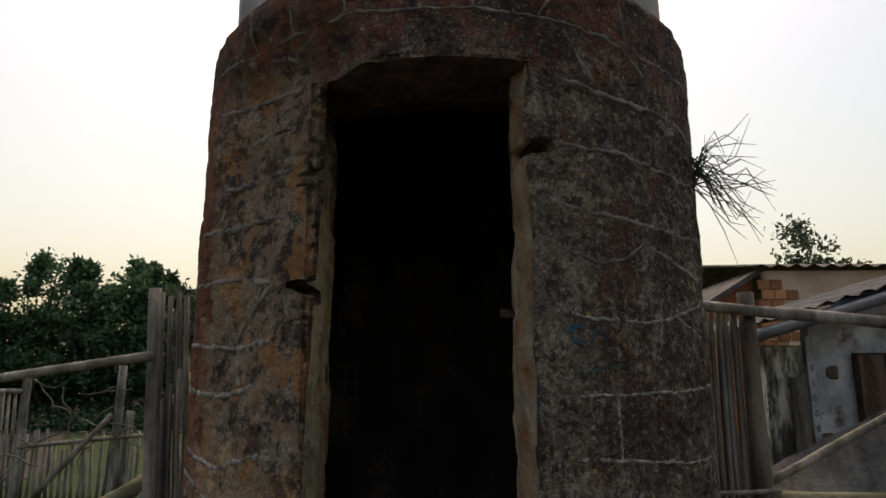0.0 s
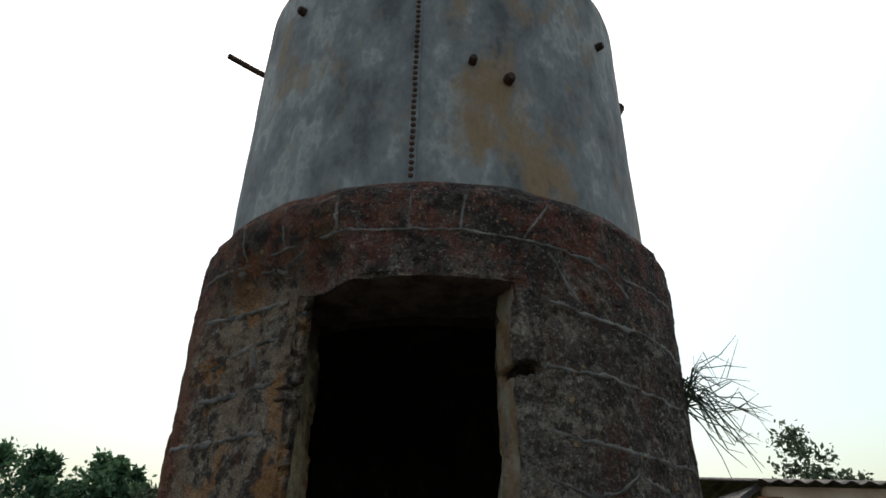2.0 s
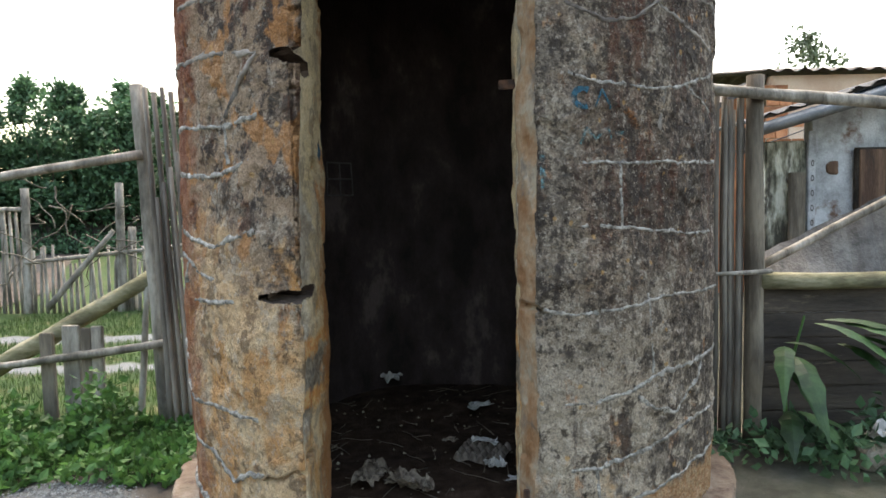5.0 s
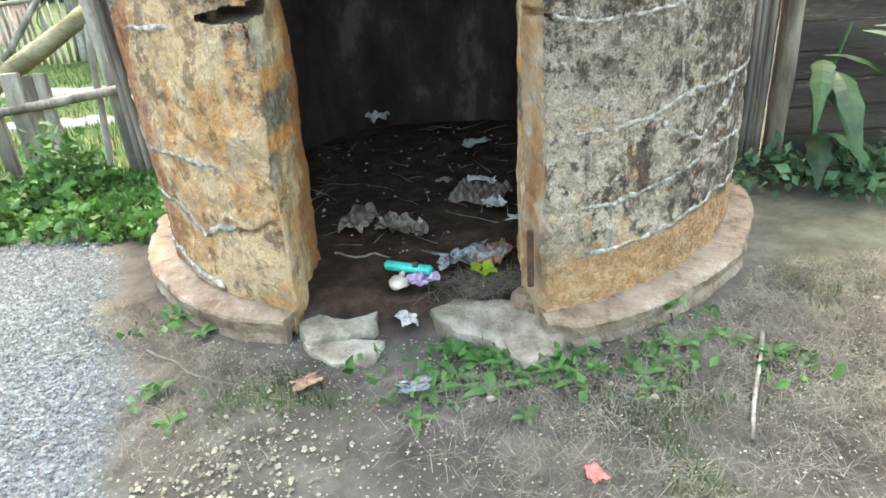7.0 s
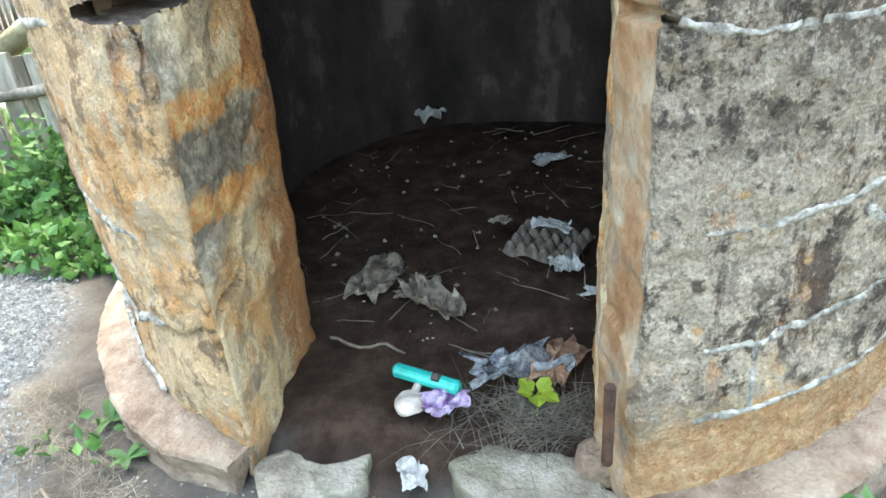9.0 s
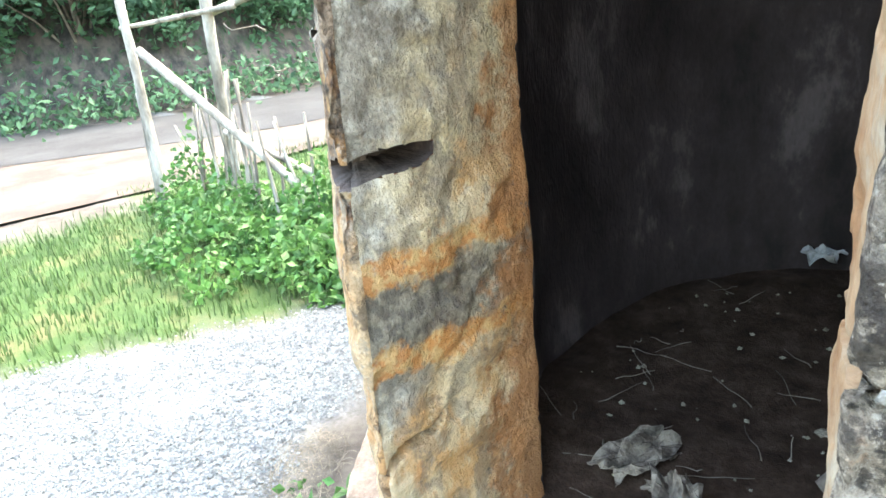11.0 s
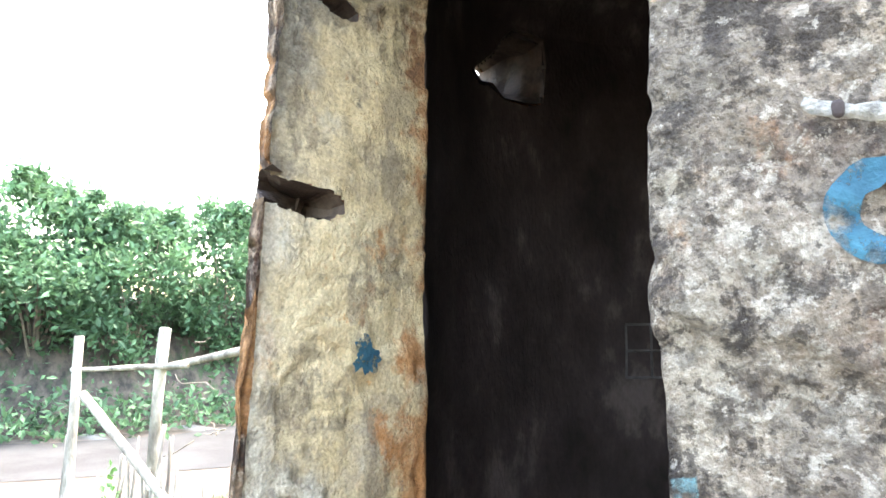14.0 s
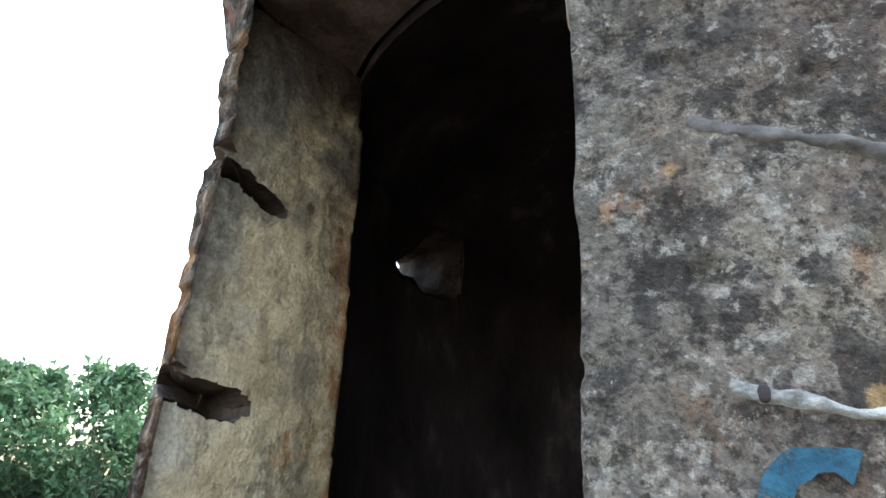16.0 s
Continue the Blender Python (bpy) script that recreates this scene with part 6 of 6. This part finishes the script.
# ---- litter ----
def crumple(name, at, size, material, label, category, seed, turn=0.0, n=12, amp=0.5):
    """A crumpled sheet lying on the ground, with real folds."""
    vs, fs = [], []
    r = random.Random(seed)
    rot = Matrix.Rotation(radians(turn), 3, "Z")
    for j in range(n + 1):
        for i in range(n + 1):
            u, w = i / n - 0.5, j / n - 0.5
            edge = 1 + 0.35 * nz((u, w, 0), 3.2, seed)
            p = Vector((u * size[0] * edge, w * size[1] * edge, 0))
            z = size[2] * (0.5 + amp * nz((u, w, 0), 3.5, seed + 1) + 0.35 * amp * nz((u, w, 0), 9, seed + 2))
            p += Vector((nz((u, w, 1), 4, seed + 3) * size[0] * 0.18, nz((u, w, 1), 4, seed + 4) * size[1] * 0.18, max(0.0, z)))
            vs.append(rot @ p + Vector(at))
    for j in range(n):
        for i in range(n):
            q = j * (n + 1) + i
            fs.append((q, q + 1, q + n + 2, q + n + 1))
    ob = mesh_object(name, vs, fs, material)
    sol = ob.modifiers.new("thickness", "SOLIDIFY")
    sol.thickness = 0.0025
    return tagged(ob, label, category)


tube_ob = thing("plastic_tube", "turquoise plastic tube lying on the earth floor", "tube")
v, f = tube([(-0.244, 2.905, 0.128), (-0.236, 2.902, 0.129), (-0.06, 2.836, 0.125), (-0.052, 2.833, 0.125)], [0.012, 0.021, 0.021, 0.012], 14)
mesh_object("body", v, f, M_CYAN, tube_ob, smooth=False)
# solid stub; the opening's shade is put into its colour
v, f = tube([(-0.128, 2.853, 0.147), (-0.108, 2.846, 0.1475)], [0.012, 0.012], 8)
mesh_object("hole", v, f, M_SOOT_AND_SHADE, tube_ob, "dark stub drawn as a round opening, shade in its colour")
sp = thing("plastic_scoop", "soiled cream plastic scoop beside the tube", "scoop")
bm = bmesh.new()
bmesh.ops.create_icosphere(bm, subdivisions=3, radius=0.05)
for v_ in bm.verts:
    v_.co = Vector((v_.co.x * 0.85, v_.co.y * 0.9, v_.co.z * 0.42 + 0.012 * nz(v_.co, 30))) + Vector((-0.185, 2.80, 0.098))
part("bowl", bm, M_CREAM, sp, smooth=True)
v, f = tube([(-0.178, 2.83, 0.105), (-0.168, 2.885, 0.115)], [0.013, 0.010], 8)
mesh_object("handle", v, f, M_CREAM, sp)
crumple("wrapper", (-0.09, 2.80, 0.085), (0.11, 0.09, 0.06), M_PURPLE, "crumpled purple and silver foil wrapper", "wrapper", 31, 30)
crumple("plastic_bag", (0.09, 2.93, 0.10), (0.26, 0.13, 0.08), M_CLEAR, "crumpled clouded clear plastic bag", "bag", 32, 18, 16, 0.7)
crumple("dry_leaf", (0.215, 2.95, 0.10), (0.10, 0.20, 0.07), M_LEAFDRY, "large curled dry brown leaf", "leaf", 33, -30)
crumple("rag", (-0.385, 3.36, 0.125), (0.12, 0.26, 0.07), M_RAG, "muddy crumpled rag on the floor", "rag", 34, -18, 16, 0.8)
crumple("rag", (-0.17, 3.22, 0.12), (0.12, 0.24, 0.08), M_RAG, "pale dirty crumpled cloth on the floor", "rag", 35, 35, 16, 0.8)
crumple("paper_scrap", (-0.27, 3.30, 0.13), (0.07, 0.06, 0.03), M_RAG, "small dirty paper scrap", "paper", 36, 10)
crumple("paper_scrap", (0.245, 3.45, 0.135), (0.09, 0.11, 0.07), M_PAPER, "white torn carton corner", "paper", 37, 20)
crumple("paper_scrap", (0.35, 3.31, 0.12), (0.10, 0.06, 0.03), M_PAPER, "white paper scrap by the wall", "paper", 38, -10)
crumple("paper_scrap", (0.21, 3.62, 0.20), (0.14, 0.08, 0.05), M_PAPER, "bluish white paper on the egg carton", "paper", 39, -25)
crumple("paper_scrap", (-0.39, 4.80, 0.25), (0.13, 0.12, 0.09), M_PAPER, "white paper ball at the back wall", "paper", 40, 0)
crumple("paper_scrap", (0.22, 4.30, 0.20), (0.15, 0.08, 0.05), M_PAPER, "white paper scrap far inside", "paper", 41, 30)
crumple("paper_scrap", (-0.153, 2.60, 0.03), (0.06, 0.10, 0.04), M_PAPER, "torn white printed packet on the threshold", "paper", 42, 15)
crumple("paper_scrap", (0.02, 3.72, 0.18), (0.07, 0.06, 0.04), M_RAG, "grey scrap on the floor", "paper", 43, 5)
crumple("plastic_scrap", (0.37, 1.80, 0.008), (0.045, 0.06, 0.015), M_REDBIT, "red plastic scrap trodden into the earth", "scrap", 44, 15)
crumple("plastic_scrap", (-0.22, 1.62, 0.006), (0.06, 0.04, 0.01), M_PAPER, "white plastic scrap on the earth", "scrap", 45, -15)
crumple("plastic_film", (-0.12, 2.20, 0.02), (0.10, 0.06, 0.03), M_CLEAR, "clear plastic film among seedlings", "film", 46, 15)
crumple("dry_leaf", (-0.48, 2.28, 0.01), (0.09, 0.05, 0.03), M_LEAFDRY, "dry yellow-brown leaf on the earth", "leaf", 47, 25)
for k, (x, y) in enumerate(((-0.70, 2.28), (0.50, 2.18), (0.62, 2.10), (-0.62, 1.90), (-0.55, 2.05), (0.12, 2.14), (1.6, 2.6), (1.3, 2.9))):
    tagged(rock("stone", (x, y, 0.012), (0.014, 0.011, 0.009), M_STONE, None, "", 60 + k, 1, 0, 2), "small pale stone on the yard earth", "stone", "loose stones")
st = bar("stick", (1.09, 2.41, 0.02), (0.83, 1.89, 0.015), 0.008, 0.006, M_POLE, sides=6)
tagged(st, "straight pale dry stick on the ground", "stick")
st = bar("stalk", (-1.10, 2.52, 0.03), (-0.78, 2.30, 0.02), 0.005, 0.004, M_STRAW, sides=5, wob=0.05)
tagged(st, "bent dry stalk on the ground", "stick")
st = bar("stalk", (-0.47, 3.05, 0.13), (-0.23, 2.99, 0.12), 0.006, 0.004, M_BARK, sides=5, wob=0.06)
tagged(st, "thin root on the floor", "stick")

# egg carton: a tray of moulded cups
carton = thing("egg_carton", "crushed grey pulp egg carton", "carton")
vs, fs = [], []
nu, nv = 49, 33
for j in range(nv):
    for i in range(nu):
        u, w = i / (nu - 1) * 6, j / (nv - 1) * 4
        z = 0.045 * abs(sin(pi * u)) ** 0.7 * abs(sin(pi * w)) ** 0.7
        x, y = (u - 3) * 0.045, (w - 2) * 0.047
        p = Matrix.Rotation(radians(-28), 3, "Z") @ Vector((x, y, z + 0.02 * nz((u, w, 0), 0.6, 3)))
        vs.append(p + Vector((0.19, 3.58, 0.16 + 0.12 * y)))
for j in range(nv - 1):
    for i in range(nu - 1):
        q = j * nu + i
        fs.append((q, q + 1, q + nu + 1, q + nu))
mesh_object("tray", vs, fs, M_CARTON, carton, smooth=True)

# the bright seedling in the doorway
sd = thing("seedling", "bright yellow-green seedling in the doorway", "plant", at=(0.15, 2.83, 0.07))
v, f = tube([(0, 0, -0.03), (0.004, 0, 0.05)], 0.004, 5)
mesh_object("stem", v, f, M_LIME, sd)
for k in range(6):
    a = k * 2.4
    le, w = 0.044 + 0.012 * (k % 2), 0.023
    d, s = Vector((cos(a), sin(a), 0.7 - 0.3 * (k % 3))).normalized(), Vector((-sin(a), cos(a), 0))
    b = Vector((0, 0, 0.035 + 0.008 * (k % 3))) + d * 0.012
    vs = [b, b + d * le * 0.3 + s * w, b + d * le * 0.7 + s * w * 0.85, b + d * le - Vector((0, 0, 0.008)), b + d * le * 0.7 - s * w * 0.85, b + d * le * 0.3 - s * w, b + d * le * 0.5 - Vector((0, 0, 0.004))]
    mesh_object("leaf", vs, [(0, 1, 6), (1, 2, 6), (2, 3, 6), (3, 4, 6), (4, 5, 6), (5, 0, 6)], M_LIME, sd)


# broad-leaved plants at the east fence
def lobed_leaf(parent, base, way, le, w, droop, material):
    d = Vector(way).normalized()
    s = d.cross(Vector((0, 0, 1))).normalized()
    vs, fs = [], []
    n = 9
    for i in range(n):
        t = i / (n - 1)
        p = Vector(base) + d * le * t + Vector((0, 0, -droop * t * t))
        q = w * sin(pi * min(1, t * 1.02 + 0.02)) * (1.0 if i % 2 else 0.78)
        vs += [p - s * q + Vector((0, 0, -0.25 * q)), p, p + s * q + Vector((0, 0, -0.25 * q))]
    for i in range(n - 1):
        for k in range(2):
            a = i * 3 + k
            fs.append((a, a + 1, a + 4, a + 3))
    mesh_object("leaf", vs, fs, material, parent)


pl = thing("broad_leaf_plant", "broad-leaved green plant before the board fence", "plant", at=(0, 0, 0))
for bx, by, bz, wx, wy, le, w, dr in ((2.0, 3.95, 0.62, -0.1, -0.2, 0.5, 0.06, 0.55), (2.0, 3.95, 0.66, 0.5, -0.3, 0.42, 0.06, 0.3), (2.2, 3.9, 0.80, 0.9, -0.2, 0.62, 0.10, 0.28), (2.15, 3.9, 0.78, 0.8, -0.6, 0.5, 0.10, 0.38),
                                      (1.98, 3.85, 0.28, -0.2, -0.5, 0.34, 0.07, 0.3), (2.02, 3.85, 0.28, 0.3, -0.5, 0.34, 0.06, 0.3), (2.05, 3.85, 0.26, 0.7, -0.3, 0.36, 0.06, 0.26), (2.0, 3.9, 0.5, 0.05, -0.4, 0.3, 0.05, 0.35), (2.5, 3.9, 0.62, 0.9, 0.1, 0.4, 0.08, 0.2),
                                      (2.3, 3.88, 0.78, 0.7, -0.5, 0.40, 0.09, 0.22), (2.35, 3.9, 0.70, 0.9, -0.3, 0.45, 0.09, 0.30), (2.45, 3.88, 0.74, 0.8, 0.2, 0.36, 0.08, 0.16), (2.28, 3.9, 0.66, 0.5, -0.6, 0.36, 0.08, 0.32), (2.0, 3.92, 0.58, 0.0, -0.3, 0.52, 0.075, 0.62)):
    lobed_leaf(pl, (bx, by, bz), (wx, wy, 0.15), le, w, dr, M_SHADELEAF)
v, f = tube([(2.02, 3.95, -0.02), (2.0, 3.94, 0.4), (2.1, 3.92, 0.82)], [0.014, 0.012, 0.006], 6)
mesh_object("stem", v, f, M_WEED, pl)
crumple("paper_scrap", (2.52, 3.75, 0.10), (0.22, 0.16, 0.16), M_PAPER, "white plastic rubbish by the board fence", "rubbish", 48, 15)
tagged(rock("stone", (2.42, 3.72, 0.05), (0.14, 0.1, 0.08), M_STONE, None, "", 90), "grey stone by the board fence", "stone")
